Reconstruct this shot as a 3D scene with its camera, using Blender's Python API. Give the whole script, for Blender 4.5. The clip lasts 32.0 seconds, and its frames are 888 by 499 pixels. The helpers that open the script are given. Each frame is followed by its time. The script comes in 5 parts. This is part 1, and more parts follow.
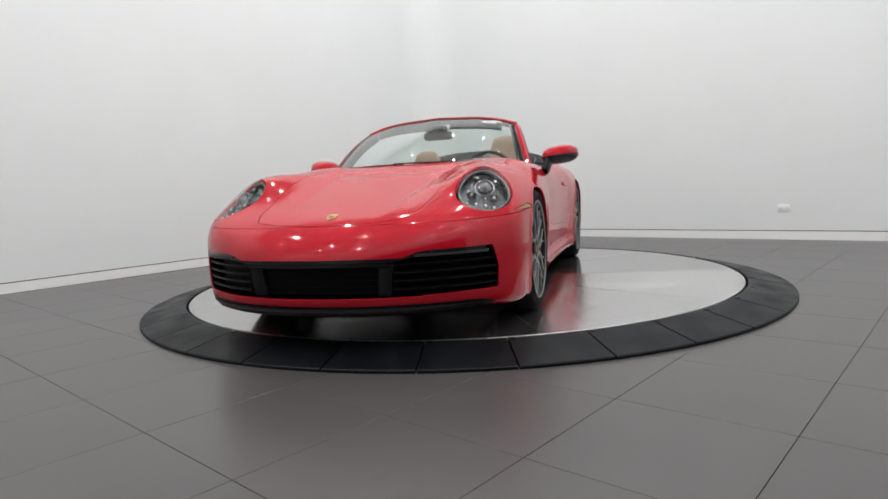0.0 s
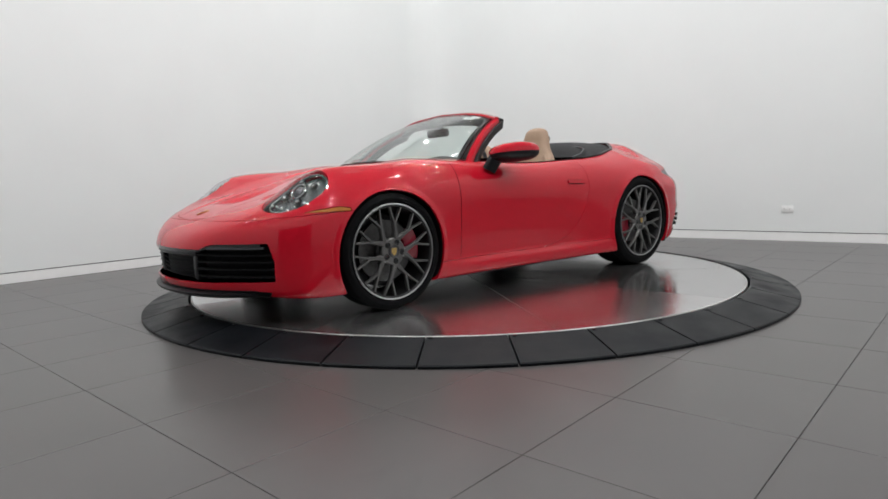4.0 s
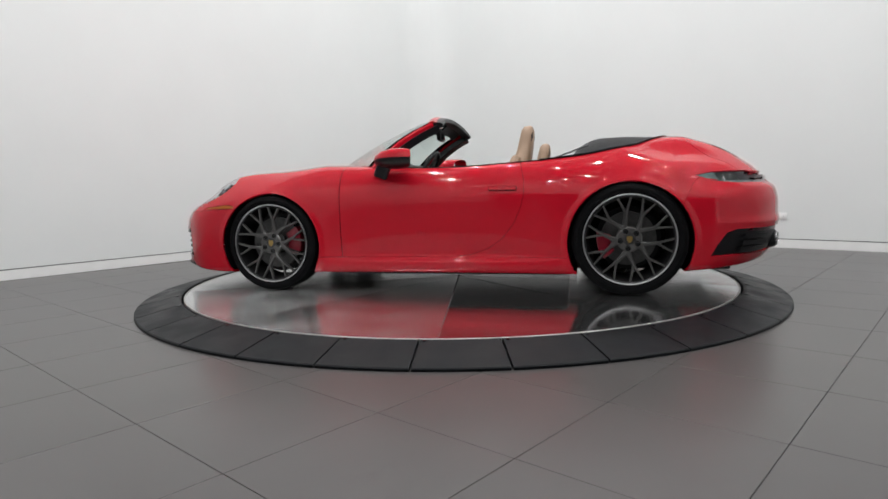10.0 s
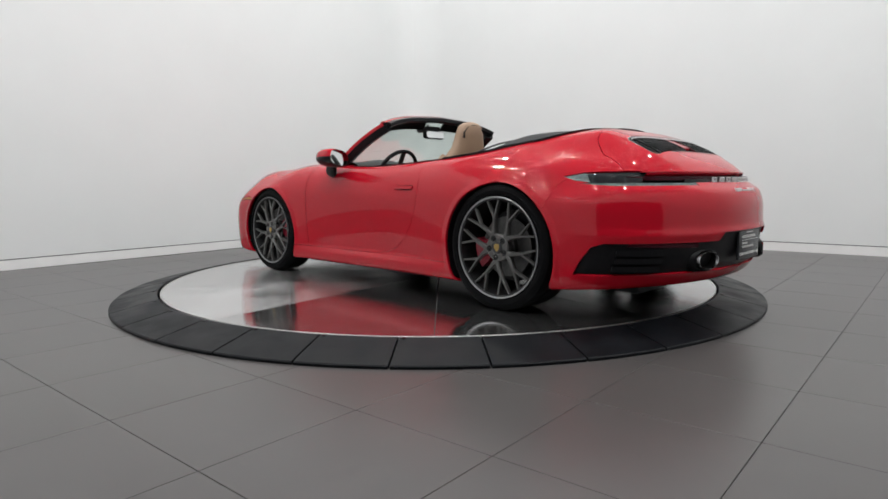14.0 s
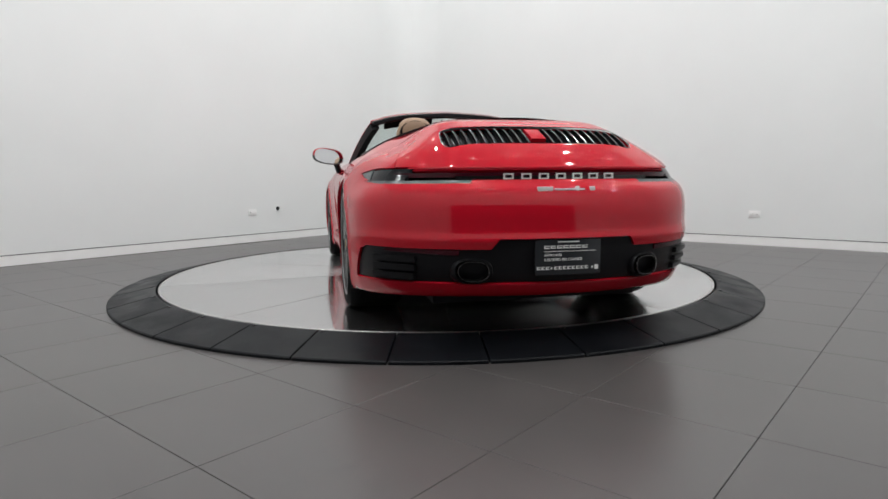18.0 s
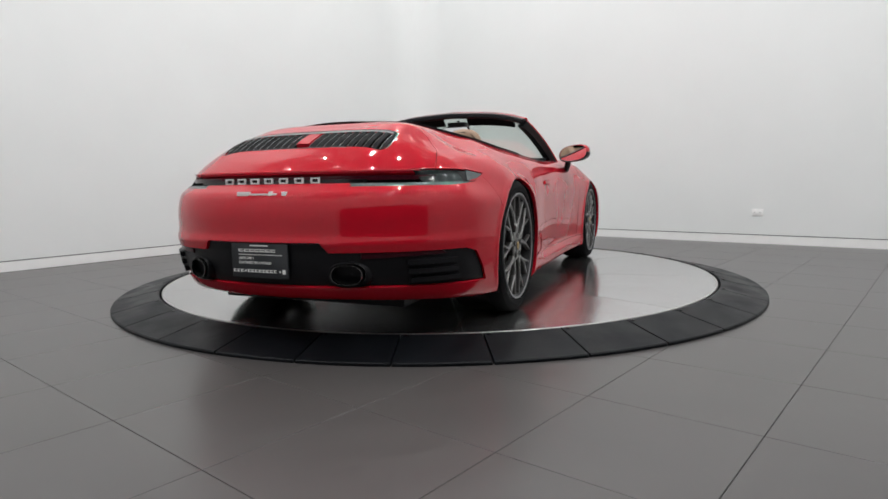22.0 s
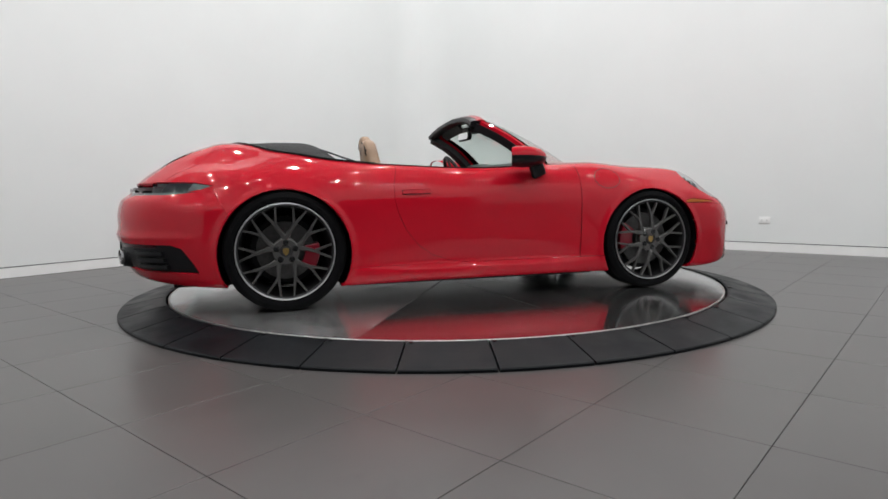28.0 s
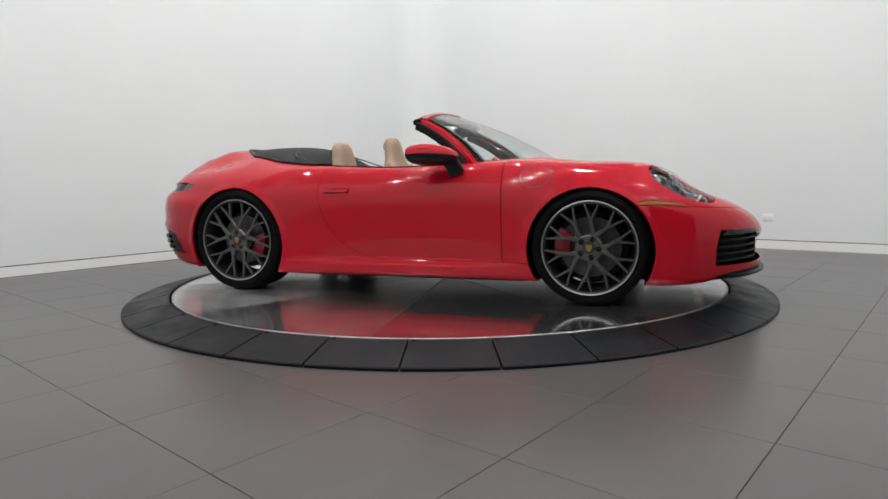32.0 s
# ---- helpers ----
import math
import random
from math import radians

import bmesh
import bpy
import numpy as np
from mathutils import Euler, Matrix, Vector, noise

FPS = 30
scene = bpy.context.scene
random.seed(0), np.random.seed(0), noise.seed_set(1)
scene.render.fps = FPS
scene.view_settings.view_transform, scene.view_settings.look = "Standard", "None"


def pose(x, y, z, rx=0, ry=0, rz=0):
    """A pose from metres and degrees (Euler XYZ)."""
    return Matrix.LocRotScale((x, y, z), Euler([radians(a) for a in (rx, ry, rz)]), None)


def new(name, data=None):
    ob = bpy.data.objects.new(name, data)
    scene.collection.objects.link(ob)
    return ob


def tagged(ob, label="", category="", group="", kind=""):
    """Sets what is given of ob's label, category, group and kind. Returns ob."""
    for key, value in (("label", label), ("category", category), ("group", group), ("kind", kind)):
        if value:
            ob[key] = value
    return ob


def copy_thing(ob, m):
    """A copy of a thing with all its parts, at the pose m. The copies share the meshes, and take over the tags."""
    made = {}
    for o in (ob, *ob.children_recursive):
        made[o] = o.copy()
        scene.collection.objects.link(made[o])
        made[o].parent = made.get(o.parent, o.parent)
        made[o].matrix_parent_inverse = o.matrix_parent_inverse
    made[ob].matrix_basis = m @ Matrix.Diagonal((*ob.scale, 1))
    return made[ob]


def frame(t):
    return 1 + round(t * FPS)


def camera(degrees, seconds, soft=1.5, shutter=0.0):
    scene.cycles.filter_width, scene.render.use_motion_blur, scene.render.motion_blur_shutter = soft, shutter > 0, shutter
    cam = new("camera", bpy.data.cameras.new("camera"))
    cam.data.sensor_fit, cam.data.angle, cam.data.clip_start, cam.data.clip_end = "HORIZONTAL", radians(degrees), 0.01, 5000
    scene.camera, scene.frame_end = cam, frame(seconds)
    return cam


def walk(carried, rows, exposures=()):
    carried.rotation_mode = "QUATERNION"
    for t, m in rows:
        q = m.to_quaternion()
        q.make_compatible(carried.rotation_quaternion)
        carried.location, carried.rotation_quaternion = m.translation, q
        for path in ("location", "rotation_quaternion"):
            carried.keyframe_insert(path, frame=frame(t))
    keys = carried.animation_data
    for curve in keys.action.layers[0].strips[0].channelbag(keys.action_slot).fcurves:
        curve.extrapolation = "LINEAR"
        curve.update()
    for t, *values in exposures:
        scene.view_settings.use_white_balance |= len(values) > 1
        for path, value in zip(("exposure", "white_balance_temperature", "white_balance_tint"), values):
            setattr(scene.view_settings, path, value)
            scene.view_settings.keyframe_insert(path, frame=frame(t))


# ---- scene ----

# camera on its stand in front of the turntable; the hand-steered head pans, tilts and leans a little
cam = camera(72.01, 32.0, soft=1.6)
EYE = (0.0, -4.853, 0.785)
# seconds, pan, tilt, lean of the head, heading of the car; degrees
PATH = [
    (0, -1.642, -5.845, -2.909, 254.32),
    (0.5, -1.544, -6.180, -2.732, 250.03),
    (1, -1.469, -6.241, -2.219, 245.74),
    (1.5, -1.505, -6.453, -2.032, 241.48),
    (2, -1.540, -6.417, -2.054, 237.27),
    (2.5, -1.615, -6.451, -2.134, 233.09),
    (3, -1.667, -6.408, -2.164, 228.93),
    (3.5, -1.792, -6.296, -2.152, 224.75),
    (5.5, -1.904, -5.994, -2.052, 208.02),
    (6, -1.936, -5.997, -2.073, 203.81),
    (6.5, -1.983, -6.027, -1.993, 199.55),
    (7, -1.861, -5.900, -1.857, 195.26),
    (7.5, -1.516, -5.647, -1.734, 190.92),
    (8, -1.299, -5.562, -1.532, 186.55),
    (8.5, -1.299, -5.717, -1.547, 182.17),
    (9, -1.334, -5.905, -1.603, 177.78),
    (9.5, -1.367, -5.948, -1.567, 173.40),
    (10, -1.350, -5.942, -1.331, 169.05),
    (10.5, -1.205, -5.810, -1.182, 164.75),
    (11, -0.648, -5.599, -0.703, 160.48),
    (11.5, 0.198, -5.569, -0.141, 156.23),
    (12, 0.621, -5.796, -0.113, 151.99),
    (12.5, 0.585, -5.994, -0.231, 147.76),
    (13, 0.503, -6.124, -0.221, 143.57),
    (13.5, 0.490, -6.135, -0.383, 139.40),
    (14, 0.486, -6.174, -0.437, 135.27),
    (14.5, 0.498, -6.248, -0.463, 131.17),
    (16.5, 0.603, -6.464, -0.549, 114.64),
    (17, 0.667, -6.446, -0.410, 110.45),
    (17.5, 0.699, -6.492, -0.429, 106.24),
    (18, 0.641, -6.574, -0.450, 101.98),
    (18.5, 0.633, -6.632, -0.503, 97.68),
    (19, 0.655, -6.619, -0.521, 93.33),
    (19.5, 0.695, -6.618, -0.506, 88.93),
    (20, 0.678, -6.522, -0.612, 84.57),
    (20.5, 0.476, -6.445, -0.672, 80.20),
    (21, 0.234, -6.337, -0.721, 75.83),
    (21.5, 0.291, -6.270, -1.005, 71.43),
    (22, 0.379, -6.446, -1.007, 67.04),
    (22.5, 0.376, -6.471, -0.942, 62.65),
    (23, 0.377, -6.447, -0.897, 58.31),
    (23.5, 0.356, -6.524, -0.891, 53.98),
    (24, 0.388, -6.465, -0.956, 49.71),
    (24.5, 0.400, -6.462, -0.893, 45.45),
    (25, 0.413, -6.423, -0.878, 41.18),
    (25.5, 0.320, -6.317, -0.848, 36.91),
    (27.5, -0.067, -5.871, -1.004, 19.82),
    (28, -0.146, -5.794, -0.885, 15.53),
    (28.5, -0.092, -5.682, -0.787, 11.23),
    (29, -0.047, -5.764, -0.784, 6.90),
    (29.5, -0.132, -5.841, -0.822, 2.57),
    (30, -0.174, -5.976, -0.795, -1.78),
    (30.5, -0.086, -5.941, -0.853, -6.10),
    (31, -0.127, -5.977, -1.092, -10.42),
    (31.5, -0.227, -5.958, -1.116, -14.73),
    (32, -0.391, -5.995, -1.013, -19.03),
]


def head(pan, tilt, lean):
    return pose(*EYE) @ pose(0, 0, 0, 0, 0, -pan) @ pose(0, 0, 0, 90 + tilt) @ pose(0, 0, 0, 0, 0, lean)


walk(cam, [(r[0], head(r[1], r[2], r[3])) for r in PATH])

DISC_R, DISC_Z = 2.040, 0.0660   # turntable
RING_R = 2.334                # rubber ramp round it
CAR_X, CAR_Y = -0.022, -0.0967     # car on the turntable

# ---- light: recessed ceiling spots in a white room ----
world = bpy.data.worlds.new("world")
scene.world = world
world.use_nodes = True
world.node_tree.nodes["Background"].inputs[0].default_value = (0.05, 0.05, 0.05, 1)
world.node_tree.nodes["Background"].inputs[1].default_value = 0.1
scene.view_settings.exposure = 0.0

CORNER = Vector((-0.395, 5.402, 0))
AX_L = Vector((-0.63068, -0.77605, 0))     # along the one wall
AX_R = Vector((0.77605, -0.63068, 0))      # along the other
ROOM, CEIL = 11.0, 5.7
NSPOT, STEP, FIRST = 6, 1.78, 1.05
SPOTS = [(i, j) for i in range(NSPOT) for j in range(NSPOT) if i + j < 9]


def room(a, b, z):
    """A point of the room: metres along the two walls from their corner, and up."""
    return CORNER + AX_L * a + AX_R * b + Vector((0, 0, z))


for i, j in SPOTS:
    lamp = bpy.data.lights.new("downlight_lamp", "AREA")
    lamp.shape, lamp.size, lamp.energy, lamp.color = "DISK", 0.075, 21.7, (0.992, 1.0, 1.004)
    ob = new("downlight_lamp", lamp)
    ob.matrix_world = Matrix.Translation(room(FIRST + i * STEP, FIRST + j * STEP, CEIL - 0.012))

# ---- materials ----


def mat(name, color, rough=0.5, metal=0.0, coat=0.0, vary=0.0, scale=8.0, bump=0.0, bump_scale=60.0, rvary=0.0, spec=0.5, world=False):
    """A principled material with mottled colour, uneven gloss and fine relief, at real-world size."""
    m = bpy.data.materials.new(name)
    m.use_nodes = True
    nt = m.node_tree
    b = nt.nodes["Principled BSDF"]
    b.inputs["Base Color"].default_value = (*color, 1)
    b.inputs["Roughness"].default_value = rough
    b.inputs["Metallic"].default_value = metal
    b.inputs["Coat Weight"].default_value = coat
    b.inputs["Coat Roughness"].default_value = 0.045
    b.inputs["Specular IOR Level"].default_value = spec
    where = nt.nodes.new("ShaderNodeNewGeometry").outputs["Position"] if world else nt.nodes.new("ShaderNodeTexCoord").outputs["Object"]
    if vary or rvary:
        n = nt.nodes.new("ShaderNodeTexNoise")
        n.inputs["Scale"].default_value, n.inputs["Detail"].default_value = scale, 6
        nt.links.new(where, n.inputs["Vector"])
        if vary:
            r = nt.nodes.new("ShaderNodeMapRange")
            r.inputs[1].default_value, r.inputs[2].default_value = 0.3, 0.7
            r.inputs[3].default_value, r.inputs[4].default_value = 1 - vary, 1 + vary
            nt.links.new(n.outputs[0], r.inputs[0])
            x = nt.nodes.new("ShaderNodeMix")
            x.data_type, x.blend_type = "RGBA", "MULTIPLY"
            x.inputs[0].default_value = 1
            x.inputs[6].default_value = (*color, 1)
            nt.links.new(r.outputs[0], x.inputs[7])
            nt.links.new(x.outputs[2], b.inputs["Base Color"])
        if rvary:
            r = nt.nodes.new("ShaderNodeMapRange")
            r.inputs[1].default_value, r.inputs[2].default_value = 0.3, 0.7
            r.inputs[3].default_value, r.inputs[4].default_value = max(0.02, rough - rvary), rough + rvary
            nt.links.new(n.outputs[0], r.inputs[0])
            nt.links.new(r.outputs[0], b.inputs["Roughness"])
    if bump:
        n2 = nt.nodes.new("ShaderNodeTexNoise")
        n2.inputs["Scale"].default_value, n2.inputs["Detail"].default_value = bump_scale, 5
        nt.links.new(where, n2.inputs["Vector"])
        bp = nt.nodes.new("ShaderNodeBump")
        bp.inputs["Strength"].default_value, bp.inputs["Distance"].default_value = bump, 0.002
        nt.links.new(n2.outputs[0], bp.inputs["Height"])
        nt.links.new(bp.outputs[0], b.inputs["Normal"])
    return m


def glass_mat(name, tint, rough=0.0, least=0.12, power=4.0):
    """Thin clear glass: mostly seen through, with a glossy surface."""
    m = bpy.data.materials.new(name)
    m.use_nodes = True
    nt = m.node_tree
    nt.nodes.remove(nt.nodes["Principled BSDF"])
    out = nt.nodes["Material Output"]
    tr = nt.nodes.new("ShaderNodeBsdfTransparent")
    tr.inputs[0].default_value = (*tint, 1)
    gl = nt.nodes.new("ShaderNodeBsdfGlossy")
    gl.inputs["Roughness"].default_value = rough
    lw = nt.nodes.new("ShaderNodeLayerWeight")
    lw.inputs[0].default_value = 0.5
    pw = nt.nodes.new("ShaderNodeMath")
    pw.operation = "POWER"
    pw.inputs[1].default_value = power
    nt.links.new(lw.outputs["Facing"], pw.inputs[0])
    fr = nt.nodes.new("ShaderNodeMapRange")
    fr.inputs[3].default_value, fr.inputs[4].default_value = least, 0.95
    nt.links.new(pw.outputs[0], fr.inputs[0])
    mx = nt.nodes.new("ShaderNodeMixShader")
    nt.links.new(fr.outputs[0], mx.inputs[0])
    nt.links.new(tr.outputs[0], mx.inputs[1])
    nt.links.new(gl.outputs[0], mx.inputs[2])
    nt.links.new(mx.outputs[0], out.inputs[0])
    return m


M_DARKWALL = mat("grey_wall_paint", (0.56, 0.56, 0.565), 0.7, vary=0.1, scale=1.5)
M_WALL = mat("wall_paint", (0.735, 0.750, 0.744), 0.6, vary=0.012, scale=1.5, bump=0.05, bump_scale=220)
M_CEIL = mat("ceiling_paint", (0.75, 0.75, 0.74), 0.8, vary=0.02)
M_TRIM = mat("trim_paint", (0.82, 0.82, 0.81), 0.4, vary=0.02)
# for the unseen recess that only shows mirrored in the car paint
M_PASSAGE = mat("dark_passage_paint", (0.10, 0.10, 0.10), 0.8, vary=0.1)
M_GAP = mat("reveal_dark", (0.05, 0.05, 0.05), 0.8)
M_TILE = mat("floor_tile", (0.0645, 0.0600, 0.0585), 0.29, vary=0.07, scale=2.2, rvary=0.008, bump=0.03, bump_scale=120, spec=0.45, world=True)
# scuffs and dust on the tiles: sparse dark smears and pale specks
nt_ = M_TILE.node_tree
geo_ = nt_.nodes.new("ShaderNodeNewGeometry")
base_ = nt_.nodes["Principled BSDF"].inputs["Base Color"].links[0].from_socket
for scale_, low_, high_, tint_ in ((1.7, 0.66, 0.78, 0.78), (34.0, 0.76, 0.80, 0.55), (23.0, 0.765, 0.80, 1.6)):
    n_ = nt_.nodes.new("ShaderNodeTexNoise")
    n_.inputs["Scale"].default_value, n_.inputs["Detail"].default_value = scale_, 5
    n_.inputs["Distortion"].default_value = 0.8 if scale_ < 5 else 0.2
    nt_.links.new(geo_.outputs["Position"], n_.inputs["Vector"])
    r_ = nt_.nodes.new("ShaderNodeMapRange")
    r_.inputs[1].default_value, r_.inputs[2].default_value = low_, high_
    nt_.links.new(n_.outputs[0], r_.inputs[0])
    x_ = nt_.nodes.new("ShaderNodeMix")
    x_.data_type, x_.blend_type = "RGBA", "MULTIPLY"
    nt_.links.new(r_.outputs[0], x_.inputs[0])
    nt_.links.new(base_, x_.inputs[6])
    x_.inputs[7].default_value = (tint_, tint_, tint_, 1)
    base_ = x_.outputs[2]
nt_.links.new(base_, nt_.nodes["Principled BSDF"].inputs["Base Color"])
M_GROUT = mat("grout", (0.014, 0.0135, 0.013), 0.85, vary=0.3, scale=6)
M_RUBBER = mat("ramp_rubber", (0.0042, 0.0050, 0.0064), 0.42, vary=0.3, scale=5, rvary=0.10, bump=0.2, bump_scale=300, spec=0.11, world=True)
M_RIMSTEEL = mat("edge_steel", (0.55, 0.545, 0.53), 0.34, 1.0)
M_RED = mat("red_car_paint", (0.415, 0.006, 0.017), 0.5, 0.0, coat=0.88, vary=0.02, scale=30, spec=0.0)
M_BLACK = mat("black_plastic", (0.0065, 0.0065, 0.0078), 0.38, spec=0.2, vary=0.15, scale=20, bump=0.08, bump_scale=400)
M_GLOSSB = mat("gloss_black", (0.008, 0.008, 0.009), 0.10)
# near-black standing in for shade in pipe bores and bar recess; also border print
M_BORE = mat("shade_and_print_black", (0.004, 0.004, 0.004), 0.9, spec=0.05)
M_MESH = mat("grille_mesh", (0.004, 0.004, 0.005), 0.6, spec=0.1)
M_CLOTH = mat("roof_cloth", (0.009, 0.009, 0.010), 0.85, vary=0.2, scale=40, bump=0.4, bump_scale=500)
M_TAN = mat("tan_leather", (0.31, 0.20, 0.128), 0.5, vary=0.06, scale=12, bump=0.25, bump_scale=260)
M_TYRE = mat("tyre_rubber", (0.0042, 0.0043, 0.0048), 0.65, vary=0.2, scale=15, bump=0.12, bump_scale=160, spec=0.05)
M_SLAT = mat("intake_black", (0.0045, 0.0045, 0.005), 0.42, vary=0.1, spec=0.14)
M_RIM = mat("satin_grey_alloy", (0.125, 0.123, 0.120), 0.34, 0.75, vary=0.05)
# the spokes' alloy, darkened for the shade behind them
M_BARREL = mat("shaded_alloy", (0.025, 0.025, 0.026), 0.45, 0.7, vary=0.1)
M_LIP = mat("machined_alloy", (0.30, 0.30, 0.305), 0.36, 1.0)
M_DISCB = mat("brake_iron", (0.105, 0.104, 0.103), 0.42, 1.0, vary=0.12, scale=30)
M_LOUVRE = mat("louvre_metal", (0.006, 0.006, 0.007), 0.5, spec=0.06)
M_CALIPER = mat("red_caliper", (0.24, 0.004, 0.018), 0.3, coat=0.5)
M_CHROME = mat("chrome", (0.80, 0.80, 0.80), 0.08, 1.0)
M_DARKCHROME = mat("dark_chrome", (0.30, 0.30, 0.31), 0.16, 1.0)
M_DARKMET = mat("dark_metal", (0.10, 0.10, 0.105), 0.35, 1.0)
M_GOLD = mat("gold_badge", (0.50, 0.34, 0.12), 0.35, 1.0, vary=0.25, scale=120)
M_AMBER = mat("amber_lens", (0.34, 0.085, 0.006), 0.25, coat=0.25, spec=0.3)
M_REDLENS = mat("red_lens", (0.040, 0.003, 0.008), 0.2, spec=0.3)
M_CLEAR = glass_mat("clear_lens", (0.92, 0.94, 0.95), 0.0, 0.05, 6.0)
M_GLASS = glass_mat("windscreen_glass", (0.83, 0.92, 0.885), 0.03, 0.09, 3.4)
M_SMOKE = mat("smoked_lens", (0.028, 0.031, 0.034), 0.25, spec=0.4)
M_TAIL = mat("dark_tail_lens", (0.010, 0.010, 0.012), 0.12, spec=0.14)
M_GUIDE = mat("grey_light_guide", (0.055, 0.066, 0.070), 0.2, vary=0.2, scale=60, spec=0.4)
M_SILVER = mat("silver_trim", (0.72, 0.72, 0.72), 0.3, 0.25)
M_WHITE = mat("white_print", (0.75, 0.75, 0.73), 0.5)
M_MIRROR = mat("mirror_glass", (0.85, 0.86, 0.87), 0.02, 1.0)
M_PLATE = mat("plate_black", (0.02, 0.022, 0.025), 0.25)
M_LAMP = bpy.data.materials.new("lamp_glow")
M_LAMP.use_nodes = True
M_LAMP.node_tree.nodes["Principled BSDF"].inputs["Emission Color"].default_value = (1, 0.98, 0.95, 1)
M_LAMP.node_tree.nodes["Principled BSDF"].inputs["Emission Strength"].default_value = 20

# ---- mesh tools ----


def finish(bm, sharp=35.0):
    """Smooth shading with the hard edges kept hard."""
    bmesh.ops.recalc_face_normals(bm, faces=bm.faces[:])
    lim = radians(sharp)
    for f in bm.faces:
        f.smooth = True
    for e in bm.edges:
        if len(e.link_faces) == 2 and e.calc_face_angle(0) > lim:
            e.smooth = False


def part(name, bm, material, parent=None, label="", sharp=35.0, at=None):
    """Links a bmesh as ONE mesh object, under a thing or a part where one is given."""
    finish(bm, sharp)
    me = bpy.data.meshes.new(name)
    bm.to_mesh(me)
    bm.free()
    me.materials.append(material)
    ob = new(name, me)
    if parent:
        ob.parent = parent
    if at:
        ob.matrix_basis = at
    return tagged(ob, label)


def shared(name, me, parent, m):
    """One more object on the same mesh."""
    ob = new(name, me)
    ob.parent = parent
    ob.matrix_basis = m
    return ob


def box(x0, x1, y0, y1, z0, z1, bevel=0.0, seg=2, bm=None):
    b = bm or bmesh.new()
    g = bmesh.ops.create_cube(b, size=1, matrix=Matrix.Translation(((x0 + x1) / 2, (y0 + y1) / 2, (z0 + z1) / 2)) @ Matrix.Diagonal((x1 - x0, y1 - y0, z1 - z0, 1)))
    if bevel:
        es = {e for v in g["verts"] for e in v.link_edges}
        bmesh.ops.bevel(b, geom=list(es), offset=bevel, segments=seg, affect="EDGES", profile=0.6)
    return b


def lathe(profile, n=64, axis="Y", bm=None, closed=False):
    """Turns (radius, height) pairs about an axis."""
    b = bm or bmesh.new()
    rings = []
    for r, h in profile:
        ring = []
        for k in range(n):
            a = 2 * math.pi * k / n
            c, s = r * math.cos(a), r * math.sin(a)
            ring.append(b.verts.new((c, h, s) if axis == "Y" else (c, s, h) if axis == "Z" else (h, c, s)))
        rings.append(ring)
    pairs = list(zip(rings, rings[1:])) + ([(rings[-1], rings[0])] if closed else [])
    for p, q in pairs:
        for k in range(n):
            b.faces.new((p[k], p[(k + 1) % n], q[(k + 1) % n], q[k]))
    return b


def disc_cap(r, h, n=48, axis="Y", bm=None):
    b = bm or bmesh.new()
    vs = []
    for k in range(n):
        a = 2 * math.pi * k / n
        c, s = r * math.cos(a), r * math.sin(a)
        vs.append(b.verts.new((c, h, s) if axis == "Y" else (c, s, h) if axis == "Z" else (h, c, s)))
    b.faces.new(vs)
    return b


def smooth_path(pts, n):
    """Catmull-Rom through the points, n steps a piece."""
    P = [Vector(p) for p in pts]
    P = [2 * P[0] - P[1]] + P + [2 * P[-1] - P[-2]]
    out = []
    for i in range(1, len(P) - 2):
        a, b_, c, d = P[i - 1:i + 3]
        for k in range(n):
            t = k / n
            out.append(0.5 * (2 * b_ + (c - a) * t + (2 * a - 5 * b_ + 4 * c - d) * t * t + (3 * b_ - a - 3 * c + d) * t ** 3))
    return out + [P[-2]]


def sweep(path, section, up=(0, 0, 1), scale=None, caps=True, bm=None, closed=False):
    """Carries a flat section (side, up pairs) along a path."""
    b = bm or bmesh.new()
    rings, n, up = [], len(path), Vector(up)
    for i, p in enumerate(path):
        if closed:
            d = path[(i + 1) % n] - path[i - 1]
        else:
            d = path[min(i + 1, n - 1)] - path[max(i - 1, 0)]
        d.normalize()
        s = d.cross(up).normalized()
        u = s.cross(d)
        k = scale(i / max(1, n - 1)) if scale else 1
        rings.append([b.verts.new(p + s * x * k + u * z * k) for x, z in section])
    m = len(section)
    for i in range(n if closed else n - 1):
        p, q = rings[i], rings[(i + 1) % n]
        for k in range(m):
            b.faces.new((p[k], p[(k + 1) % m], q[(k + 1) % m], q[k]))
    if caps and not closed:
        b.faces.new(rings[0][::-1])
        b.faces.new(rings[-1])
    return b


def circle(r, n=12, sx=1.0, sz=1.0):
    return [(r * sx * math.cos(2 * math.pi * k / n), r * sz * math.sin(2 * math.pi * k / n)) for k in range(n)]


